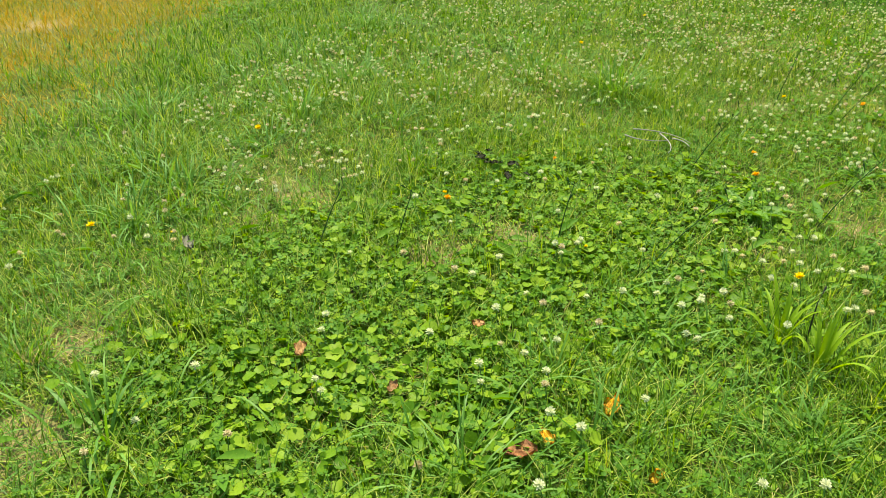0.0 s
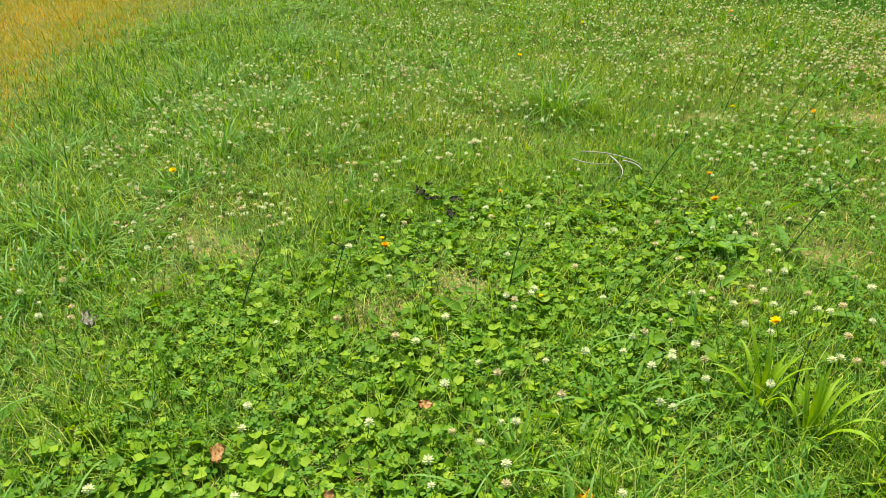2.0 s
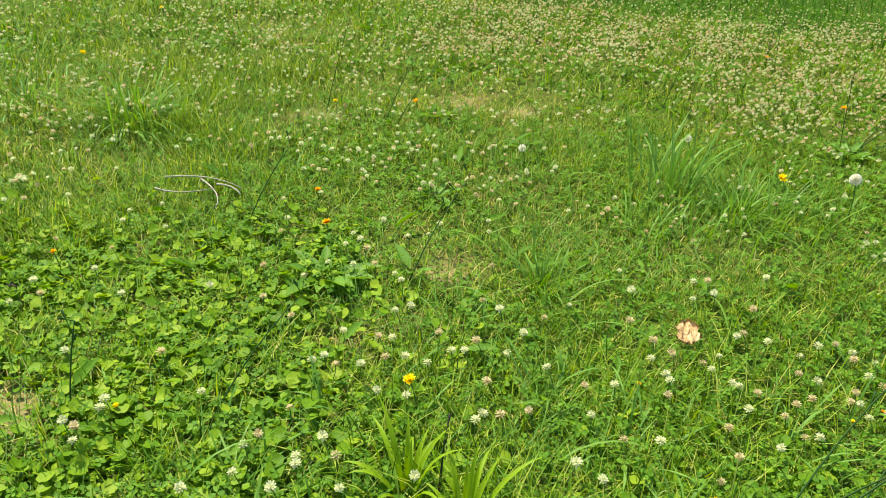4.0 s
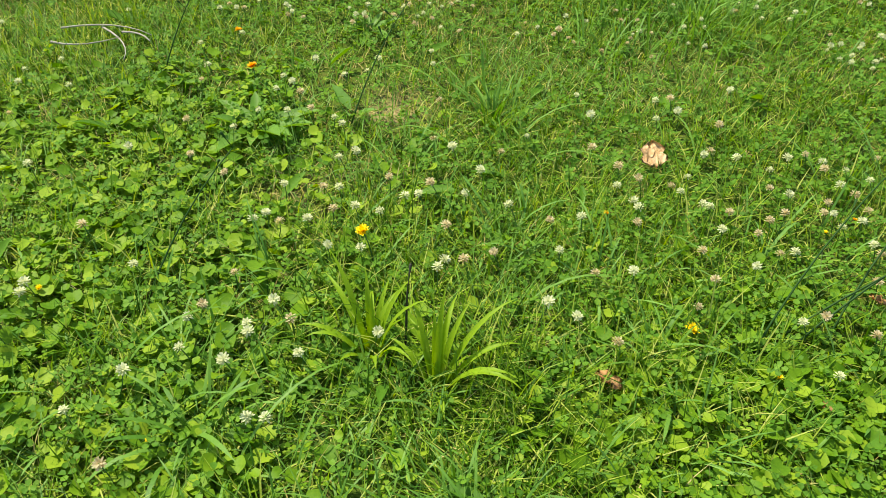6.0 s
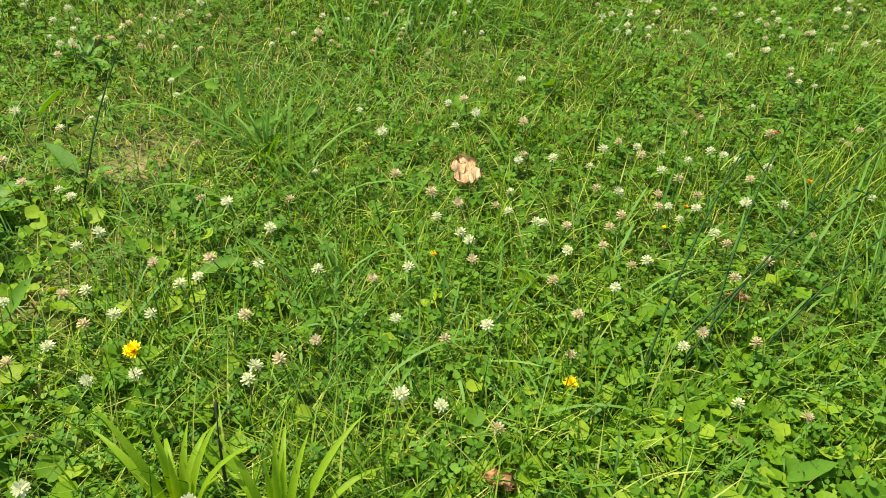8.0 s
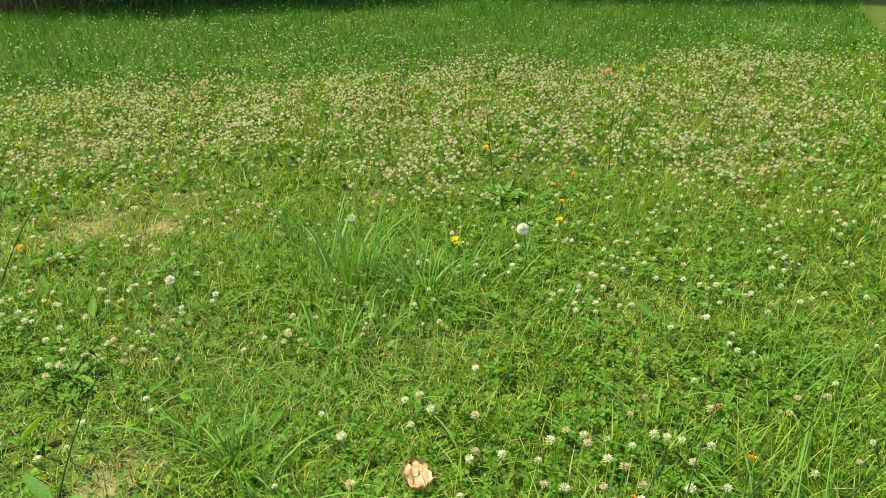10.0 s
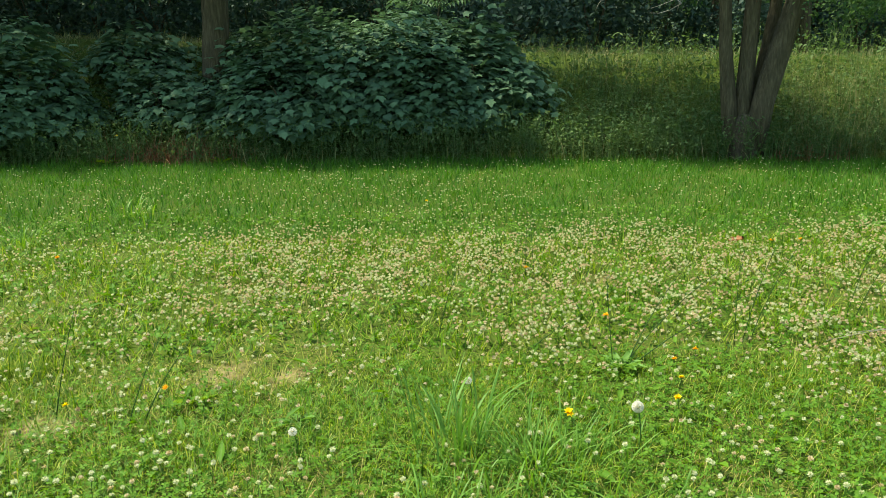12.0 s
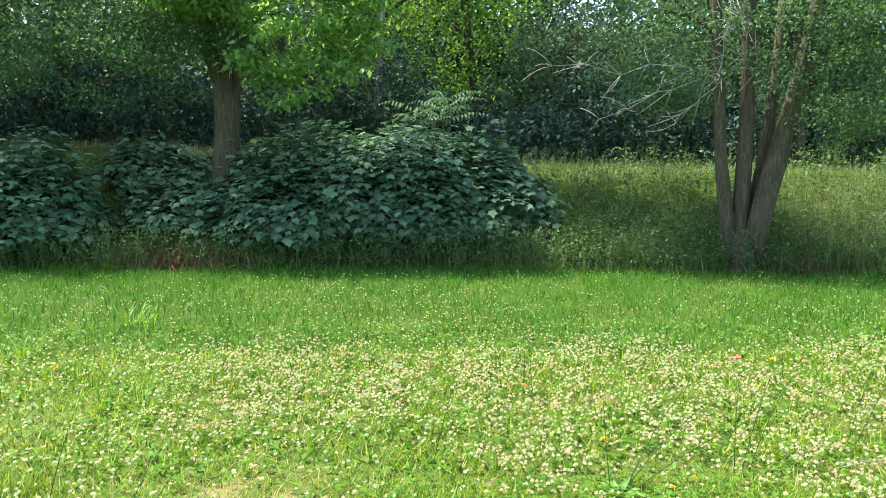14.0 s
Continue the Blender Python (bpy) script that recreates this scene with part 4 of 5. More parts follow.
# the wood beyond the crest
def wood_tree(x, y, high, r, n, lean=0.0, mat=BARK, green=WOOD_LEAF, low=2.2, trunk=0.16, leaf=(0.09, 0.18)):
    b = (x, y, float(land(x, y)))
    thing = tagged(empty("woodland_tree", *b), "tall leafy tree in the dark wood behind the bank", "tree", "trees of the wood")
    limb(thing, b, [(x, y, b[2] - .2), (x + lean * .2, y, b[2] + high * .25), (x + lean * .6, y, b[2] + high * .55), (x + lean, y, b[2] + high * .9)], trunk, trunk * .35, mat, "trunk", 8)
    for k in range(4):
        a = 1.7 * k + x
        z = b[2] + high * (0.35 + 0.12 * k)
        limb(thing, b, arc((x + lean * .5, y, z), (x + lean + r * .8 * math.cos(a), y + r * .8 * math.sin(a), z + r * .5), 0.2, 5), trunk * .4, 0.02, mat, "limb", 6)
    c = shell(x + lean, y, b[2] + low + (high - low) * .5, r, r * .9, (high - low) * .52, 150)
    leaf_cloud("crown", thing, c, 0.42, n, leaf, green, DIAMOND, 0.45, b)


for x, y, high, r, low in ((-13.5, 19, 9, 3.2, 1.2), (-9.8, 20, 8.5, 3.2, 1.6), (-7.0, 18.6, 7.5, 2.8, 1.9), (-4.2, 20.5, 8, 3.0, 1.5), (-1.8, 21.5, 8, 2.6, 1.8), (1.0, 22.5, 7.5, 2.8, 1.3), (3.4, 20.6, 3.9, 2.2, 1.0), (7.3, 21.0, 8, 2.9, 1.6), (9.5, 20.0, 8, 3.2, 1.6), (12.8, 20.5, 8, 3.4, 1.4), (8.2, 17.9, 7, 2.2, 3.0), (16, 21, 8, 3.4, 1.4)):
    # three crowns take the lighter copy, painting sun patches on the wood
    wood_tree(x, y, high, r, 6500, rng.uniform(-.5, .5), low=low, green=SUNLIT_WOOD_LEAF if x in (-1.8, 1.0, 12.8) else WOOD_LEAF)
for x in (-20, -15.5, -11, -6.8, -2.5, 0.6, 10.2, 14, 18.5, 23):
    wood_tree(x + rng.uniform(-.6, .6), 28 + rng.uniform(-1.5, 2.5), 9, 3.8, 3000, 0.3, low=0.6, trunk=0.2, leaf=(0.2, 0.38))
for x in (-26, -18, -10, -3, 0.2, 13, 20, 28):
    wood_tree(x, 37 + rng.uniform(-1.5, 2.5), 11, 5.5, 2800, 0.3, low=0.2, trunk=0.25, leaf=(0.3, 0.55))
for x, y, high in ((-.6, 30.5, 11), (2.2, 31.5, 10.5), (6.6, 30, 10)):
    wood_tree(x, y, high, 3.2, 3600, 0.3, low=0.6, trunk=0.2, leaf=(0.2, 0.36))
wood_tree(6.2, 37, 5.2, 4.6, 2400, 0.3, low=0.2, trunk=0.25, leaf=(0.3, 0.55))


def undergrowth(x, y, r, high, n):
    b = (x, y, float(land(x, y)))
    thing = tagged(empty("shrub", *b), "dark shrub at the edge of the wood, shade painted into its leaf colour", "shrub", "shrubs of the wood")
    for k in range(4):
        a = 1.6 * k + x
        limb(thing, b, arc(b, (x + r * .5 * math.cos(a), y + r * .5 * math.sin(a), b[2] + high * .7), 0.1, 4), 0.03, 0.01, BARK, "stem", 5)
    c = shell(x, y, b[2] + high * .45, r, r * .7, high * .55, 60)
    leaf_cloud("leaves", thing, c, 0.26 * r / 1.25, n, (0.075 * r, 0.155 * r), PAINTED_SHADE_LEAF, DIAMOND, 0.4, b)


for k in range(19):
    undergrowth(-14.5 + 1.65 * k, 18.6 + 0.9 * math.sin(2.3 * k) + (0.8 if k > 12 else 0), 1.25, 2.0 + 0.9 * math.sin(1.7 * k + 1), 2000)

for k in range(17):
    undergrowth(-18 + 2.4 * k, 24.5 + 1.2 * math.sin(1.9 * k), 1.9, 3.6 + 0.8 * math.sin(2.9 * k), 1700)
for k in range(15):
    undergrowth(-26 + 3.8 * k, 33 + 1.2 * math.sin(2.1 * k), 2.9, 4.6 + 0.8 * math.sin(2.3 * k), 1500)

# unseen trees added at left for their shade, and the wooded slope far behind
for x, y, high, r in ((-11.8, 15.8, 11, 3.2), (-12.6, 18.6, 12, 3.4), (-15.5, 17.0, 12, 3.6)):
    wood_tree(x, y, high, r, 4200, 0.2, low=1.6, trunk=0.24, leaf=(0.18, 0.32))
n = 34000
x, y = rng.uniform(-46, 46, n), 41 + 24 * rng.uniform(0, 1, n)
p = place(x, y, 4.6 * rng.uniform(0, 1, n) ** 0.7)
tagged(link_mesh("far_woods", [(strew(DIAMOND[0], p, turn(rng.uniform(0, 6.283, n), rng.normal(-.5, .5, n), rng.normal(0, .5, n)), rng.uniform(.6, 1.2, n)), DIAMOND[1])], WOOD_LEAF), "distant wooded slope behind the trees", "woods", kind="stuff")

# pale slender trunk standing clear of the crowns
b = (-1.55, 19.2, float(land(-1.55, 19.2)))
birch = tagged(empty("slender_tree", *b), "slender pale-barked tree with a bare straight trunk", "tree")
limb(birch, b, [(b[0] - .1, b[1], b[2] - .2), (b[0] - .02, b[1], b[2] + 2.0), (b[0] + .14, b[1], b[2] + 5.5), (b[0] + .2, b[1], b[2] + 9)], 0.115, 0.06, PALE_BARK, "trunk", 10)
leaf_cloud("crown", birch, shell(b[0] + .2, b[1], b[2] + 9, 1.8, 1.6, 2.2, 60), 0.35, 3500, (0.1, 0.2), WOOD_LEAF, DIAMOND, 0.45, b)

# ---------------------------------------------------------------- single plants and litter on the lawn
def tuft(x, y, n, high, wide, spread, mat, label, lean=0.45, name="grass_tuft", single=False, curls=(0.55, 1.0, 1.5, 2.0)):
    b = np.array((x, y, float(land(x, y))))
    out = []
    k = rng.integers(0, 4, n)
    for j, curl in enumerate(curls):
        s = k == j
        m = int(s.sum())
        t, f = blade(curl, 5)
        r = np.abs(rng.normal(0, spread, m))
        a = rng.uniform(0, 6.283, m)
        p = np.stack([r * np.cos(a), r * np.sin(a), np.full(m, -0.004)], -1)
        h = high * rng.uniform(0.5, 1.15, m)
        out.append((strew(t, p, turn(a - math.pi / 2 + rng.normal(0, 0.6, m), -np.abs(rng.normal(0, lean, m))), np.stack([wide * rng.uniform(.6, 1.3, m), h, h], -1)), f))
    thing = tagged(empty(name, *b), label, "grass tuft")
    if single:
        for v, f in out:
            for i in range(len(v)):
                link_mesh("grass_blade", [(v[i:i + 1], f)], mat, thing)
    else:
        tagged(link_mesh("grass_clump", out, mat, thing), kind="stuff")
    return thing


BRIGHT = "bright yellow-green tuft of broad arching grass blades"


def broad_tuft(x, y, ways):
    """A tuft of broad blades, folded along the midrib: (degrees round, length, lean, bend) each."""
    thing = tagged(empty("grass_tuft", x, y, float(land(x, y))), BRIGHT, "grass tuft")
    for way, lng, lean, bend in ways:
        way, lng, lean = way + rng.normal(0, 9), lng * rng.uniform(.74, 1.08), lean + rng.normal(0, .10)
        d = Vector((math.cos(radians(way)), math.sin(radians(way)), 0))
        side = Vector((-d.y, d.x, 0))
        p, v, f, n = d * 0.012 - Vector((0, 0, .004)), [], [], 9
        for i in range(n):
            q = i / (n - 1)
            w = 0.0070 * (0.55 + 1.6 * q * (1 - q)) * (1 - q ** 5)
            a = lean + 1.45 * bend * q ** 2.2
            up = Vector((0, 0, 1)) * math.sin(a) - d * math.cos(a)
            v += [p + side * w + up * w * .45, p, p - side * w + up * w * .45]
            p = p + (d * math.sin(a) + Vector((0, 0, 1)) * math.cos(a)) * 0.88 * lng / (n - 1)
        for i in range(n - 1):
            f += [(3 * i, 3 * i + 1, 3 * i + 4, 3 * i + 3), (3 * i + 1, 3 * i + 2, 3 * i + 5, 3 * i + 4)]
        link_mesh("grass_blade", [(np.array([v]), f)], TUFT_BRIGHT, thing)
    return thing


COARSE = "coarse dark green tuft of long grass blades"
broad_tuft(-.43, .745, [(100, .30, .15, .5), (75, .27, .1, .9), (125, .28, .35, .6), (150, .27, .45, .9), (175, .25, .5, 1.3), (200, .22, .6, 1.5), (60, .24, .1, 1.7), (40, .26, .3, .8), (20, .28, .4, .9), (330, .2, .4, 1.3), (280, .17, .4, 1.2), (90, .18, .1, .3), (240, .15, .5, 1.1), (110, .2, .2, 1.9), (10, .16, .2, .7), (140, .15, .1, .4)])
broad_tuft(-.29, .69, [(95, .29, .1, .5), (130, .30, .25, .6), (150, .24, .3, 1.2), (60, .27, .25, .8), (40, .29, .4, 1.0), (20, .27, .5, 1.2), (0, .24, .5, 1.5), (345, .22, .6, 1.3), (75, .22, .1, .3), (110, .2, .1, .4), (300, .15, .5, 1.2), (170, .2, .4, 1.1), (85, .25, .15, 1.4), (50, .18, .1, .6), (30, .16, .2, .4)])
tuft(-2.33, 2.42, 150, .30, .007, .12, TUFT_GREEN, COARSE, .4)
tuft(.03, 2.68, 56, .35, .009, .15, BLUE_LEAF, COARSE, .22, curls=(0.2, 0.4, 0.7, 1.2))
tuft(.30, 2.50, 190, .20, .006, .20, TUFT_GREEN, COARSE, .35, curls=(0.3, 0.6, 1.0, 1.5))
tuft(-.02, 2.2, 90, .17, .006, .16, TUFT_GREEN, COARSE, .5)
tuft(-.33, 1.72, 60, .18, .007, .06, TUFT_GREEN, COARSE, .4)
tuft(-.70, .50, 24, .20, .010, .04, TUFT_GREEN, COARSE, .7)
tuft(-2.61, -.06, 120, .19, .007, .16, TUFT_GREEN, COARSE, .5)
tuft(-2.2, .85, 60, .16, .006, .12, TUFT_GREEN, COARSE, .5)
tuft(-1.77, -.93, 90, .17, .005, .14, TUFT_GREEN, COARSE, .5)
tuft(-1.30, -.86, 50, .20, .009, .10, TUFT_GREEN, COARSE, .5)
tuft(-3.0, 1.7, 90, .17, .006, .20, TUFT_GREEN, COARSE, .5)
tuft(-3.6, 3.0, 110, .19, .008, .25, TUFT_GREEN, COARSE, .5)
tuft(-.5, .02, 50, .20, .006, .14, TUFT_GREEN, COARSE, .6)
tuft(-.72, .12, 40, .19, .007, .10, TUFT_GREEN, COARSE, .6)
tuft(-.36, .64, 70, .12, .005, .13, TUFT_GREEN, COARSE, .5)
tuft(-.15, .38, 150, .16, .005, .16, TUFT_GREEN, COARSE, .6)
tuft(-.42, .30, 120, .14, .0045, .15, TUFT_GREEN, COARSE, .6)
tuft(-.78, .62, 110, .15, .005, .12, TUFT_GREEN, COARSE, .6)
tuft(-.60, -.32, 110, .20, .006, .12, TUFT_GREEN, COARSE, .5)
tuft(-2.85, .45, 170, .19, .006, .30, BLUE_LEAF, "loose patch of long pale grass blades", .55)
tuft(-2.75, 1.15, 150, .18, .006, .30, BLUE_LEAF, "loose patch of long pale grass blades", .55)
tuft(-3.3, 1.9, 140, .18, .006, .32, BLUE_LEAF, "loose patch of long pale grass blades", .55)
for x, y in ((-3.7, .2), (-3.2, .85), (-2.45, -.35), (-4.0, .95), (-2.95, -.1), (-3.6, 1.45), (-4.4, 1.6), (-3.0, 2.5), (-4.9, 2.5)):
    tuft(x, y, 190, .22, .0075, .26, BLUE_LEAF, "loose patch of long pale grass blades", .6)
for x, y in ((.15, .62), (.55, .95), (.0, 1.05), (.35, 1.12), (-.65, .95), (-.95, .75), (-.2, 1.2), (.75, 1.55), (-.55, 1.4)):
    tuft(x, y, 34, .17, .0065, .13, BLUE_LEAF, "loose patch of long pale grass blades", .8)
tuft(.13, .83, 22, .16, .008, .05, TUFT_GREEN, COARSE, .7)
tuft(.9, 1.1, 90, .22, .005, .16, TUFT_GREEN, COARSE, .4)
tuft(1.2, 1.75, 60, .17, .006, .12, TUFT_GREEN, COARSE, .5)
tuft(-1.65, 1.22, 14, .15, .007, .03, TUFT_BRIGHT, "small yellow-green tuft of grass", .5)
tuft(-.02, 1.28, 10, .10, .006, .02, TUFT_BRIGHT, "small yellow-green tuft of grass", .5)
tuft(-3.4, 6.1, 40, .30, .009, .08, TUFT_GREEN, COARSE, .3)
tuft(-3.0, 7.4, 80, .24, .010, .3, TUFT_GREEN, COARSE, .4)
tuft(4.2, 7.2, 80, .22, .010, .3, TUFT_GREEN, COARSE, .4)


def arching_blade(x, y, rz, lng, wide=.0065):
    """One long pale blade that arches over its neighbours."""
    t, f = blade(1.9, 7)
    ob = link_mesh("long_grass", [(t[None] * np.array((wide, lng, lng)), f)], TUFT_GREEN)
    ob.matrix_basis = pose(x, y, float(land(x, y)) - .004, -18, 0, rz)
    return tagged(ob, "long single grass arching over the clover", "grass", "arching blades")


for x, y, rz, lng in ((-.44, 2.5, -80, .34), (-.11, 2.27, 10, .30), (-.25, 1.62, -60, .36), (-.45, 1.78, 70, .34), (-.62, 1.55, -110, .30), (.25, 1.6, 20, .26), (-.2, 1.5, -95, .30), (.75, 1.15, -50, .42), (.95, 1.3, -40, .40), (1.1, 1.6, 60, .30), (-.15, .95, -70, .28), (.1, .86, -100, .26), (-.9, .6, -40, .30), (-.6, .45, -30, .34), (-.35, 2.05, 120, .30), (.2, 2.3, -20, .30), (-1.3, -.7, 40, .28), (-1.75, -.75, 10, .28), (-1.0, -.55, 100, .26), (-.55, .2, 130, .30)):
    arching_blade(x, y, rz, lng)


def rosette(x, y, n, size, mat, label):
    b = np.array((x, y, float(land(x, y))))
    a = 2.4 * np.arange(n) + rng.normal(0, .2, n)
    s = size * rng.uniform(.6, 1.1, n)
    p = np.stack([0.01 * np.cos(a), 0.01 * np.sin(a), np.full(n, 0.012)], -1)
    thing = tagged(empty("weed_rosette", *b), label, "weed")
    for k in range(n):
        link_mesh("leaf", [(strew(OVATE[0], p[k:k + 1], turn(a[k:k + 1] - math.pi / 2, rng.uniform(.1, .6, 1)), np.stack([s[k:k + 1] * .55, s[k:k + 1], s[k:k + 1]], -1)), OVATE[1])], mat, thing)
    return thing


rosette(-.96, 1.49, 11, .17, TUFT_GREEN, "rosette of long dock leaves in the grass")
rosette(.81, 3.42, 15, .13, BLUE_LEAF, "blue-green leafy weed with a rosette of pale leaves")
rosette(-.62, 2.9, 8, .10, BLUE_LEAF, "low rosette of pale broad leaves")
rosette(-.84, 2.22, 9, .12, TUFT_GREEN, "low rosette of pale broad leaves")
rosette(-2.1, 4.71, 8, .12, CLOVER, "low bright green rosette of broad leaves")
rosette(-1.1, 3.12, 16, .10, VIOLET, "low bright green rosette of broad leaves")
rosette(3.63, 6.47, 8, .18, BLUE_LEAF, "large pale-leaved weed at the far side of the lawn")
rosette(-.73, 1.65, 3, .11, BLUE_LEAF, "single pale upright leaf in the turf")
rosette(-1.54, -.37, 5, .12, TUFT_GREEN, "low rosette of broad leaves in the ground cover")
rosette(-2.16, .46, 5, .09, TUFT_GREEN, "low rosette of broad leaves")
rosette(-.34, .80, 4, .10, VIOLET, "broad leaves among a grass tuft")
rosette(-4.9, 11.35, 6, .26, TUFT_BRIGHT, "broad burdock leaves at the foot of the bank")
rosette(-3.2, 11.3, 5, .22, TUFT_BRIGHT, "broad burdock leaves at the foot of the bank")


def composite(x, y, z, mat, label, name="dandelion", size=0.028, petals=40):
    """A yellow flower: a stem, and a disc of two rings of petals."""
    g = float(land(x, y))
    thing = tagged(empty(name, x, y, g), label, "flower")
    bm = bmesh.new()
    tube(bm, arc((rng.normal(0, .015), rng.normal(0, .015), -.004), (0, 0, z), 0.008, 5, (1, 0, 0)), [.0016] * 5, 5)
    part("stem", bm, STEM, thing)
    a = 2.39996 * np.arange(petals)
    s = size * 0.55 * np.where(np.arange(petals) % 2, 1.0, 0.7)
    rot = turn(a, rng.normal(.65, .28, petals))
    tilt = Euler((rng.uniform(-.5, .3), rng.uniform(-.4, .4), 0)).to_matrix()
    v = strew(DIAMOND[0], np.tile((0, 0, 0.0), (petals, 1)), rot, np.stack([s * .95, s, s], -1)) @ np.array(tilt).T + np.array((0, 0, z))
    link_mesh("petals", [(v, DIAMOND[1])], mat, thing)
    return thing


YEL = "yellow dandelion-like flower on a thin stem in the lawn"
ORA = "small orange hawkweed flower on a thin stem in the lawn"
for x, y, z, s in ((-2.42, -.51, .06, .036), (-2.98, .48, .07, .036), (-.525, 1.03, .09, .036), (.19, .90, .05, .034), (.46, 2.79, .09, .044), (.93, 2.94, .08, .034), (-1.80, .66, .06, .022), (-3.15, 3.1, .08, .04), (-3.48, 4.3, .08, .04), (1.02, 3.18, .06, .03), (-4.7, 11.3, .42, .06), (.01, 1.27, .05, .013), (-1.15, .75, .05, .016), (.52, 1.31, .05, .014), (-.16, 7.55, .08, .035), (-1.6, 3.0, .07, .03), (-.75, .45, .05, .014), (-2.2, -.3, .05, .016), (.35, .82, .04, .016), (.78, .78, .06, .02)):
    composite(x, y, z, YELLOW_PETAL, YEL, "dandelion", s)
for x, y, z, s in ((-1.19, 1.93, .09, .026), (-1.06, 1.72, .08, .034), (-1.75, .63, .06, .032), (-1.22, 3.11, .08, .03), (2.44, 5.6, .10, .05), (.84, 3.90, .10, .036), (1.05, 3.38, .06, .03), (.54, 5.02, .08, .045), (-2.8, 5.45, .09, .04), (2.65, 5.6, .1, .04), (.94, 1.45, .05, .028), (.01, 1.25, .06, .014), (.6, 1.38, .05, .014), (-1.72, 1.22, .1, .02), (1.15, 3.4, .1, .03)):
    composite(x, y, z, ORANGE_PETAL, ORA, "hawkweed", s)


def clock(x, y, z, r, label, n=150):
    """A dandelion clock: a ball of fine parachutes on a hollow stem."""
    g = float(land(x, y))
    thing = tagged(empty("dandelion_clock", x, y, g), label, "dandelion")
    bm = bmesh.new()
    tube(bm, arc((.01, 0, -.004), (0, 0, z), 0.01, 6, (1, 0, 0)), [.002] * 6, 6)
    part("stem", bm, STEM, thing)
    bm = bmesh.new()
    bmesh.ops.create_icosphere(bm, subdivisions=1, radius=r * .22, matrix=Matrix.Translation((0, 0, z)))
    part("seed_head", bm, STRAW, thing)
    v, f = [], []
    for i in range(n):
        up = 1 - 1.9 * (i + .5) / n
        a = 2.39996 * i
        c = math.sqrt(max(0, 1 - up * up))
        d = Vector((c * math.cos(a), c * math.sin(a), up))
        s = d.orthogonal().normalized()
        w = d.cross(s)
        k = len(v)
        v += [Vector((0, 0, z)) + d * r * .45, Vector((0, 0, z)) + d * r * .46 + s * .0004]
        tips = []
        for j in range(6):
            q = math.pi * j / 3
            tips.append(Vector((0, 0, z)) + d * r * rng.uniform(.9, 1.02) + (s * math.cos(q) + w * math.sin(q)) * r * .17)
        v += tips
        f += [(k, k + 2 + j, k + 2 + (j + 1) % 6) for j in range(0, 6, 2)]
    link_mesh("parachutes", [(np.array([v]), f)], FLUFF, thing)


clock(.68, 2.62, .19, .0225, "white fluffy dandelion clock standing over the clover")
clock(-.59, 2.65, .10, .017, "greyish half-blown dandelion clock in the lawn", 60)
clock(.08, 3.12, .10, .017, "greyish half-blown dandelion clock in the lawn", 50)


def curled_leaf(x, y, z, size, mat, label, rz, name="fallen_leaf", rx=None, wide=0.30, ry=None):
    """A dead leaf, lobed and curled, thin but solid."""
    bm = bmesh.new()
    n, rows = 9, 7
    grid = []
    for j in range(rows):
        t = j / (rows - 1)
        w = math.sin(math.pi * (0.12 + 0.83 * t)) * (1 + .30 * math.sin(11 * t + rz)) * wide
        grid.append([bm.verts.new((size * w * (2 * i / (n - 1) - 1), size * (t - .5), size * (0.35 * abs(2 * i / (n - 1) - 1) ** 1.6 * w + .16 * (t - .5) ** 2 + .26 * noise.noise((i * .75 + rz, j * .9, 0))))) for i in range(n)])
    for j in range(rows - 1):
        for i in range(n - 1):
            bm.faces.new((grid[j][i], grid[j][i + 1], grid[j + 1][i + 1], grid[j + 1][i])).smooth = True
    bmesh.ops.solidify(bm, geom=bm.faces[:], thickness=0.0008)
    me = bpy.data.meshes.new(name)
    bm.to_mesh(me)
    bm.free()
    me.materials.append(mat)
    ob = new(name, me)
    ob.matrix_basis = pose(x, y, float(land(x, y)) + z, rng.uniform(-25, 25) if rx is None else rx, rng.uniform(-25, 25) if ry is None else ry, rz)
    return tagged(ob, label, "dead leaf")


curled_leaf(.12, 1.53, .07, .078, TAN_LEAF, "curled tan fallen leaf lying on the clover", 12, rx=24, wide=0.46, ry=-8)
curled_leaf(.03, .74, .045, .055, BROWN_LEAF, "curled brown fallen leaf lying in the grass", 75)
curled_leaf(.37, .78, .035, .038, BROWN_LEAF, "curled brown fallen leaf lying in the grass", 60)
curled_leaf(.43, .77, .035, .03, BROWN_LEAF, "curled brown fallen leaf lying in the grass", 10)
curled_leaf(-.57, -.18, .055, .080, RUST_LEAF, "curled reddish brown fallen leaf on the ground cover", 130)
curled_leaf(-.54, .12, .055, .070, ORANGE_LEAF, "bright yellow-orange fallen leaf in the grass", 15, rx=22, wide=.30, ry=-10)
curled_leaf(-.57, -.09, .05, .05, ORANGE_LEAF, "small orange fallen leaf in the grass", 80)
curled_leaf(-1.02, .11, .06, .045, BROWN_LEAF, "curled brown fallen leaf lying in the grass", 100)
curled_leaf(-1.26, -.34, .05, .06, BROWN_LEAF, "small rusty fallen leaf in the ground cover", 45)
curled_leaf(-.96, -.25, .05, .04, BROWN_LEAF, "curled brown fallen leaf lying in the grass", 20)
curled_leaf(-.33, .01, .04, .045, ORANGE_LEAF, "small orange fallen leaf in the grass", 0)
curled_leaf(.60, 1.10, .04, .05, BROWN_LEAF, "dark brown fallen leaf in the clover", 65)
curled_leaf(2.23, 5.75, .08, .11, RUST_LEAF, "large rusty brown dead leaf on the lawn", 80)
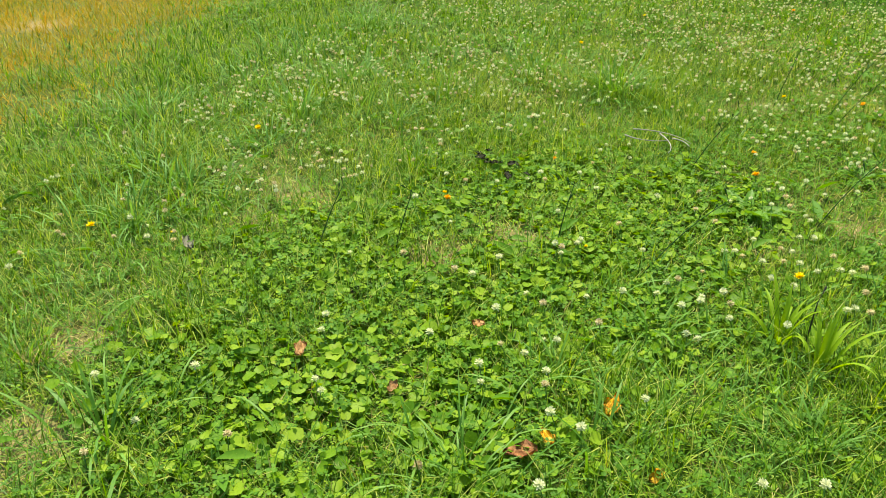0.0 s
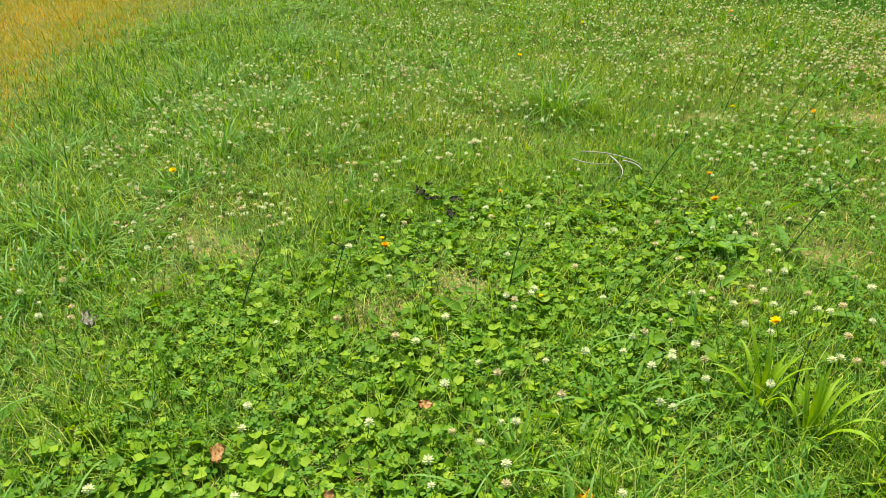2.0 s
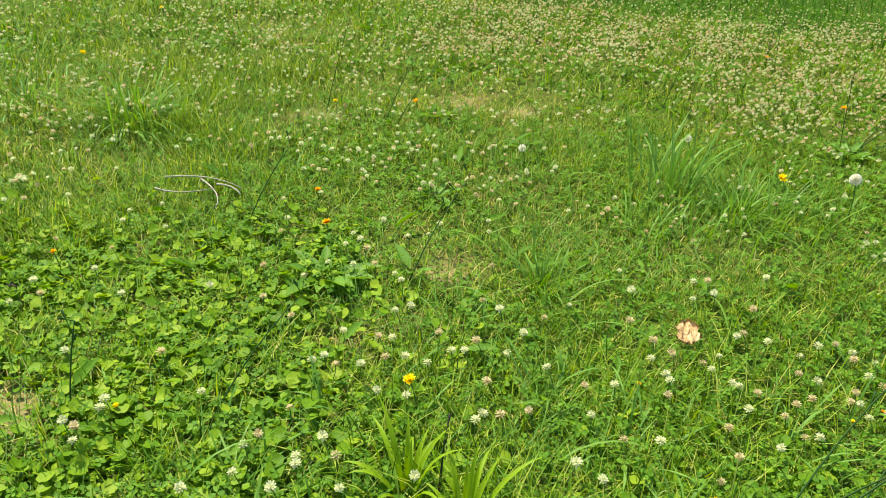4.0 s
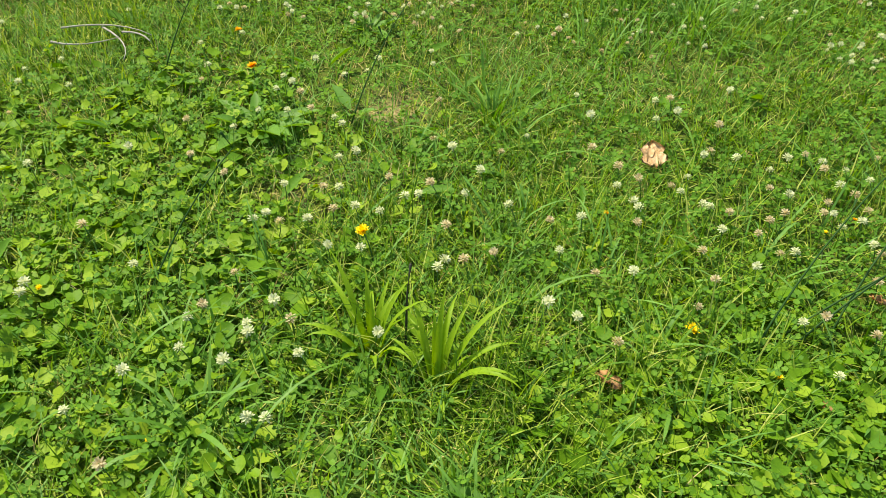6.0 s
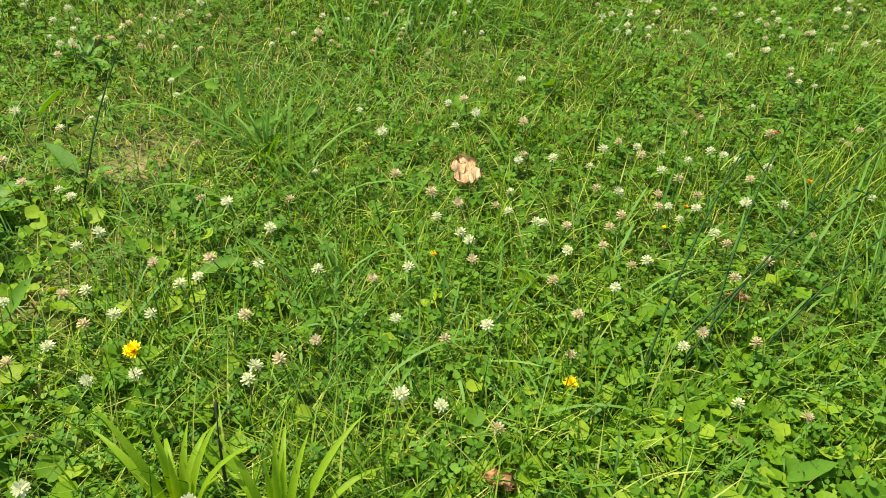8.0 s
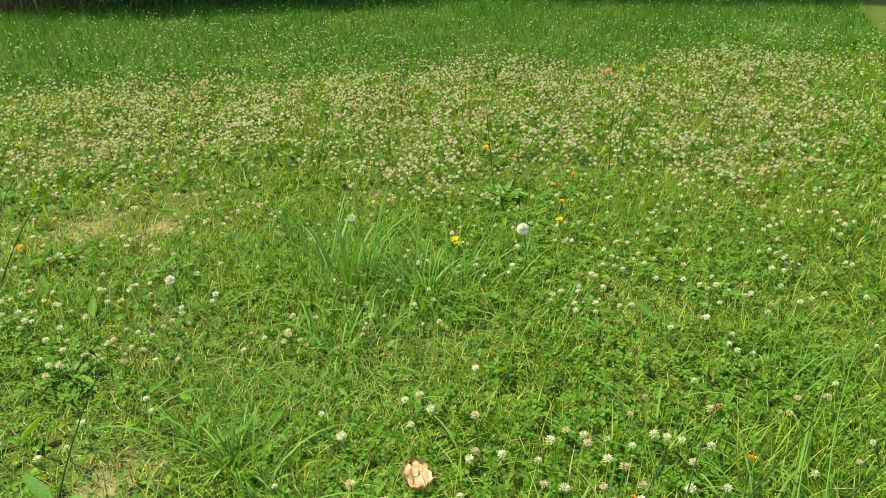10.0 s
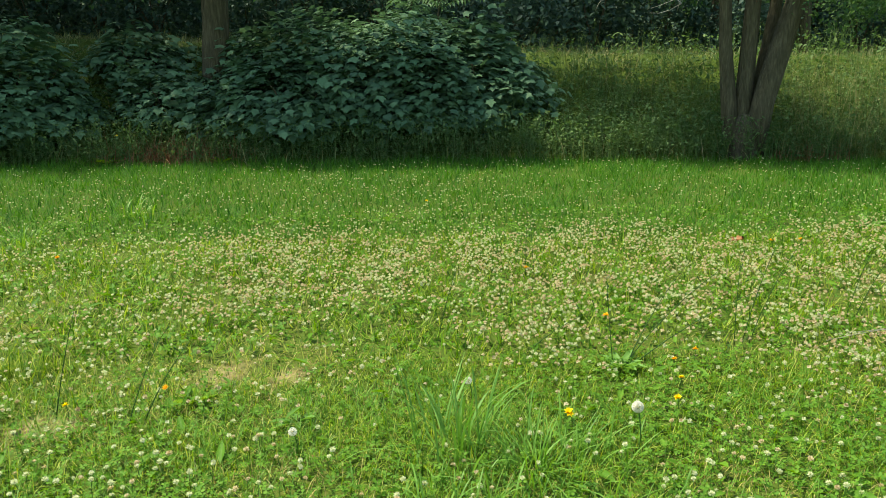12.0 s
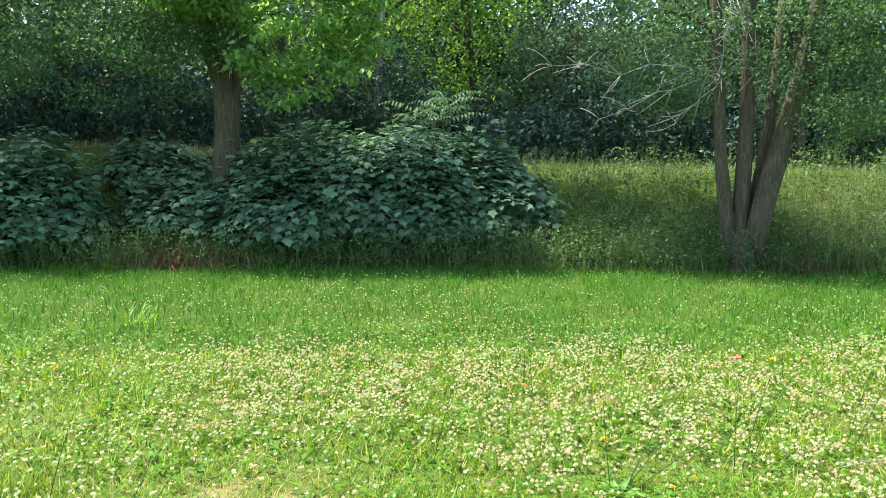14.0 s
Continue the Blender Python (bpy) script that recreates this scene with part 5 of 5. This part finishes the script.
curled_leaf(.95, 1.65, .06, .045, BROWN_LEAF, "curled brown fallen leaf lying in the grass", 10)
curled_leaf(-2.10, -.29, .04, .075, DEAD_WOOD, "bleached grey fallen leaf in the turf", 85)
curled_leaf(-1.44, -.03, .03, .04, DARK_STEM, "blackened fallen leaf in the ground cover", 30)
for k in range(11):
    curled_leaf(-1.92 + rng.normal(0, .10), 1.12 + rng.normal(0, .055), .058, rng.uniform(.03, .055), DARK_STEM, "dark rotting leaf in a hollow of the lawn", 40 * k)


def stalk(x, y, dx, dy, high, label, buds=3, mat=DARK_GREEN, thick=.0022):
    """A tall thin flower stalk, leaning, with side twigs and buds."""
    g = float(land(x, y))
    thing = tagged(empty("weed_stalk", x, y, g), label, "weed stalk")
    bm = bmesh.new()
    pts = arc((0, 0, -.004), (dx, dy, high), 0.04, 7, (-dy, dx, .4))
    tube(bm, pts, [thick * (1.2 - .1 * i) for i in range(7)], 5)
    part("stem", bm, mat, thing)
    for k in range(buds):
        p = pts[6 - k]
        e = p + Vector((rng.uniform(-.04, .04), rng.uniform(-.04, .04), rng.uniform(.01, .05)))
        bm = bmesh.new()
        tube(bm, [p, p.lerp(e, .5), p.lerp(e, .8), p.lerp(e, .92), e], [.0010, .0010, .003, .0034, .0012], 5)
        part("bud", bm, mat, thing)


STK = "tall thin leaning weed stalk with small buds"
for x, y, dx, dy, h in ((.31, .89, .25, .30, .34), (.34, .93, .42, .16, .28), (.36, .9, .50, .28, .36), (.46, .95, .30, .40, .34), (.55, .95, .55, .22, .30), (-.95, .8, .12, .28, .24), (1.49, 3.71, .18, .1, .50), (1.53, 3.72, .3, .2, .46), (1.46, 3.72, .05, .12, .42), (2.23, 4.04, .28, .12, .40), (2.2, 4.06, .16, .1, .36), (.80, 3.4, .55, .3, .40)):
    stalk(x, y, dx, dy, h, STK)
for x, y, dx, dy, h in ((.82, 3.4, .4, .35, .44), (.84, 3.42, .62, .1, .34), (.78, 3.44, -.02, .12, .42), (-1.65, 3.0, .08, .12, .45), (-1.30, 2.86, .1, .2, .33), (-1.27, .73, .02, .05, .24), (-1.61, .26, .03, .06, .22), (-1.79, .05, .04, .1, .24), (-1.37, 1.73, .10, .16, .26), (-1.26, 2.93, .15, .22, .28), (-.72, 1.55, .12, .25, .3), (.55, 5.1, .02, .1, .42), (.6, 5.0, -.02, .1, .38), (-.05, 3.9, .1, .05, .36), (.35, 3.6, .4, .15, .2)):
    stalk(x, y, dx, dy, h, STK)
stalk(-.37, .78, .005, .0, .17, "blackened dead stalk standing in a grass tuft", 1, DARK_STEM, .0028)
for x, y, dx, dy, h in ((.75, 1.0, .45, .55, .28), (.9, 1.1, .35, .45, .30), (.8, .95, .5, .3, .24)):
    stalk(x, y, dx, dy, h, "long arching grass stalk with a tan seed tip", 2, TUFT_GREEN, .0022)


def twig(x, y, pts, r, label):
    g = float(land(x, y))
    bm = bmesh.new()
    for line in pts:
        tube(bm, [Vector(p) for p in line], [r * (1 - .12 * i) for i in range(len(line))], 6, .3)
    me = bpy.data.meshes.new("twig")
    bm.to_mesh(me)
    bm.free()
    me.materials.append(DEAD_WOOD)
    ob = new("twig", me)
    ob.matrix_basis = Matrix.Translation((x, y, g))
    tagged(ob, label, "twig")


twig(-1.60, 1.80, [arc((-.18, .06, .07), (.15, .05, .085), .035, 7, (.2, 1, .2)), arc((-.05, .09, .075), (.13, -.10, .07), .03, 7, (1, .3, 0)), arc((-.16, -.03, .065), (.05, .02, .08), -.025, 6, (0, 1, .2)), arc((.04, .06, .08), (.17, .0, .09), .02, 5, (0, 1, 0))], .0036, "forked bleached grey twig lying in the clover")
twig(2.3, 3.62, [arc((-.45, -.05, .08), (.5, .1, .11), .03, 7), arc((-.3, .05, .08), (.45, -.06, .10), .03, 7)], .0017, "pale dead stalks lying over the clover")


def clover_flower(x, y, z, pink, size):
    """A single clover plant's flower that stands out in the lawn."""
    thing = tagged(empty("white_clover", x, y, float(land(x, y))), "fading pinkish clover flower on its stem" if pink else "white clover flower on its stem", "clover flower", "single clover flowers")
    bm = bmesh.new()
    tube(bm, arc((rng.normal(0, .015), rng.normal(0, .015), -.004), (0, 0, z), .006, 4, (1, 0, 0)), [.0012] * 4, 5)
    part("stem", bm, STEM, thing)
    link_mesh("head", [(strew(HEAD_NEAR[0], np.array([(0, 0, z)]), turn(rng.uniform(0, 6, 1), rng.normal(0, .3, 1)), np.array([size])), HEAD_NEAR[1])], BRIGHT_PINK_PETAL if pink else BRIGHT_WHITE_PETAL, thing)


# flowers round the bright tuft
for i, (x, y) in enumerate(((-0.91, 1.65), (-0.88, 1.63), (-0.88, 1.52), (-0.74, 1.51), (-0.81, 1.52), (-0.71, 1.48), (-0.40, 1.45), (-0.27, 1.44), (-0.67, 1.32), (-0.64, 1.37), (-0.52, 1.25), (-0.47, 1.20), (-0.44, 1.22), (-0.42, 1.26), (-0.33, 1.24), (-0.76, 1.17), (-0.67, 1.19), (-0.63, 1.19), (-0.57, 1.12), (-0.62, 1.11), (-0.79, 1.04), (-0.77, 1.07), (-0.72, 1.03), (-0.67, 1.07), (-0.52, 0.99), (-0.35, 1.10), (-0.51, 1.12), (-0.31, 1.35), (-0.23, 1.02), (-0.33, 0.98), (-0.34, 0.95), (-0.29, 0.99), (-0.10, 0.89), (-0.04, 0.86), (0.04, 0.81), (-0.65, 0.80), (-0.68, 0.73), (-0.76, 0.86), (-0.68, 0.62), (-0.67, 0.71), (-0.60, 0.76), (-0.78, 1.74), (-0.71, 1.87), (-0.48, 1.68), (-0.22, 1.20))):
    clover_flower(x, y, rng.uniform(.07, .09), i % 3 == 1, rng.uniform(.021, .028))
# flowers round the tan leaf
for i, (x, y) in enumerate(((-0.05, 1.71), (-0.04, 1.51), (0.13, 1.82), (0.17, 1.82), (0.19, 1.76), (0.13, 1.71), (0.30, 1.71), (0.35, 1.93), (0.27, 1.58), (0.25, 1.55), (0.33, 1.54), (0.03, 1.44), (0.03, 1.36), (0.08, 1.39), (0.07, 1.30), (0.08, 1.26), (0.08, 1.22), (0.20, 1.42), (0.16, 1.38), (0.18, 1.35), (0.25, 1.32), (0.29, 1.29), (0.23, 1.31), (0.40, 1.43), (0.41, 1.51), (0.46, 1.57), (0.51, 1.60), (0.55, 1.58), (0.55, 1.55), (0.60, 1.55), (0.58, 1.49), (0.61, 1.46), (0.65, 1.51), (0.76, 1.69), (0.72, 1.54), (0.75, 1.53), (0.62, 1.38), (0.60, 1.34), (0.53, 1.39))):
    clover_flower(x, y, rng.uniform(.07, .09), i % 5 in (1, 3), rng.uniform(.021, .028))
# flowers in the dense clover
for i, (x, y) in enumerate(((0.51, 1.34), (0.55, 1.31), (0.38, 1.28), (0.35, 1.23), (0.44, 1.40), (0.42, 1.32), (0.61, 1.26), (0.61, 1.21), (0.77, 1.43), (0.85, 1.49), (0.77, 1.24), (0.81, 1.34), (0.67, 1.15), (0.58, 1.11), (0.42, 1.17), (0.39, 1.17), (0.33, 1.10), (0.22, 1.14), (0.24, 1.04), (0.07, 1.03), (-0.01, 1.01), (-0.09, 1.06), (0.20, 0.95), (0.45, 0.97), (0.40, 0.94), (0.54, 0.94), (0.45, 0.82), (0.54, 0.77), (0.91, 1.61), (0.73, 1.36), (-0.12, 1.18), (-0.05, 1.19))):
    clover_flower(x, y, rng.uniform(.07, .09), i % 5 in (0, 2, 3), rng.uniform(.021, .028))
# flowers above the ground cover
for i, (x, y) in enumerate(((-1.57, 1.21), (-1.99, 1.60), (-2.23, 1.62), (-1.70, 1.51), (-1.16, 0.71), (-1.20, 0.64), (-1.15, 0.93), (-0.85, 0.56), (-0.78, 0.64), (-0.80, 0.72), (-0.78, 0.75), (-0.98, 0.84), (-0.94, 1.60), (-1.20, 1.71), (-1.04, 1.25), (-1.21, 1.25), (-1.40, 1.11), (-1.69, 1.10), (-1.61, 1.04), (-1.38, 0.86), (-1.13, 0.59))):
    clover_flower(x, y, rng.uniform(.07, .09), i % 4 == 2, rng.uniform(.021, .028))
# flowers in the round-leaved ground cover
for i, (x, y) in enumerate(((-1.09, -0.40), (-1.03, -0.42), (-1.04, -0.67), (-1.24, -0.81), (-1.34, -0.61), (-1.48, -0.82), (-1.21, -0.94), (-1.26, -0.27), (-1.33, -0.21), (-1.58, 0.05), (-1.47, 0.19), (-1.05, -0.05), (-0.86, -0.04), (-0.80, -0.09), (-0.89, 0.07), (-0.81, 0.08), (-0.83, 0.18), (-0.73, 0.08), (-0.68, 0.02), (-0.80, 0.20), (-0.60, -0.05), (-0.52, -0.03), (-0.79, 0.37), (-0.49, 0.18), (-0.59, 0.51), (-0.56, 0.52), (-1.16, 0.63), (-1.17, 0.74), (-0.91, 0.46), (-1.02, 0.31), (-0.97, 0.33), (-1.02, 0.18), (-1.25, 0.42), (-1.79, 0.50), (-1.81, 0.78), (-2.27, 1.04), (-2.11, 0.94), (-1.21, 0.26), (-1.27, 0.24), (-0.15, 0.13), (-0.06, 0.23), (-0.46, -0.24), (-2.12, 0.76), (-1.73, 0.88))):
    clover_flower(x, y, rng.uniform(.07, .09), i % 4 == 2, rng.uniform(.021, .028))
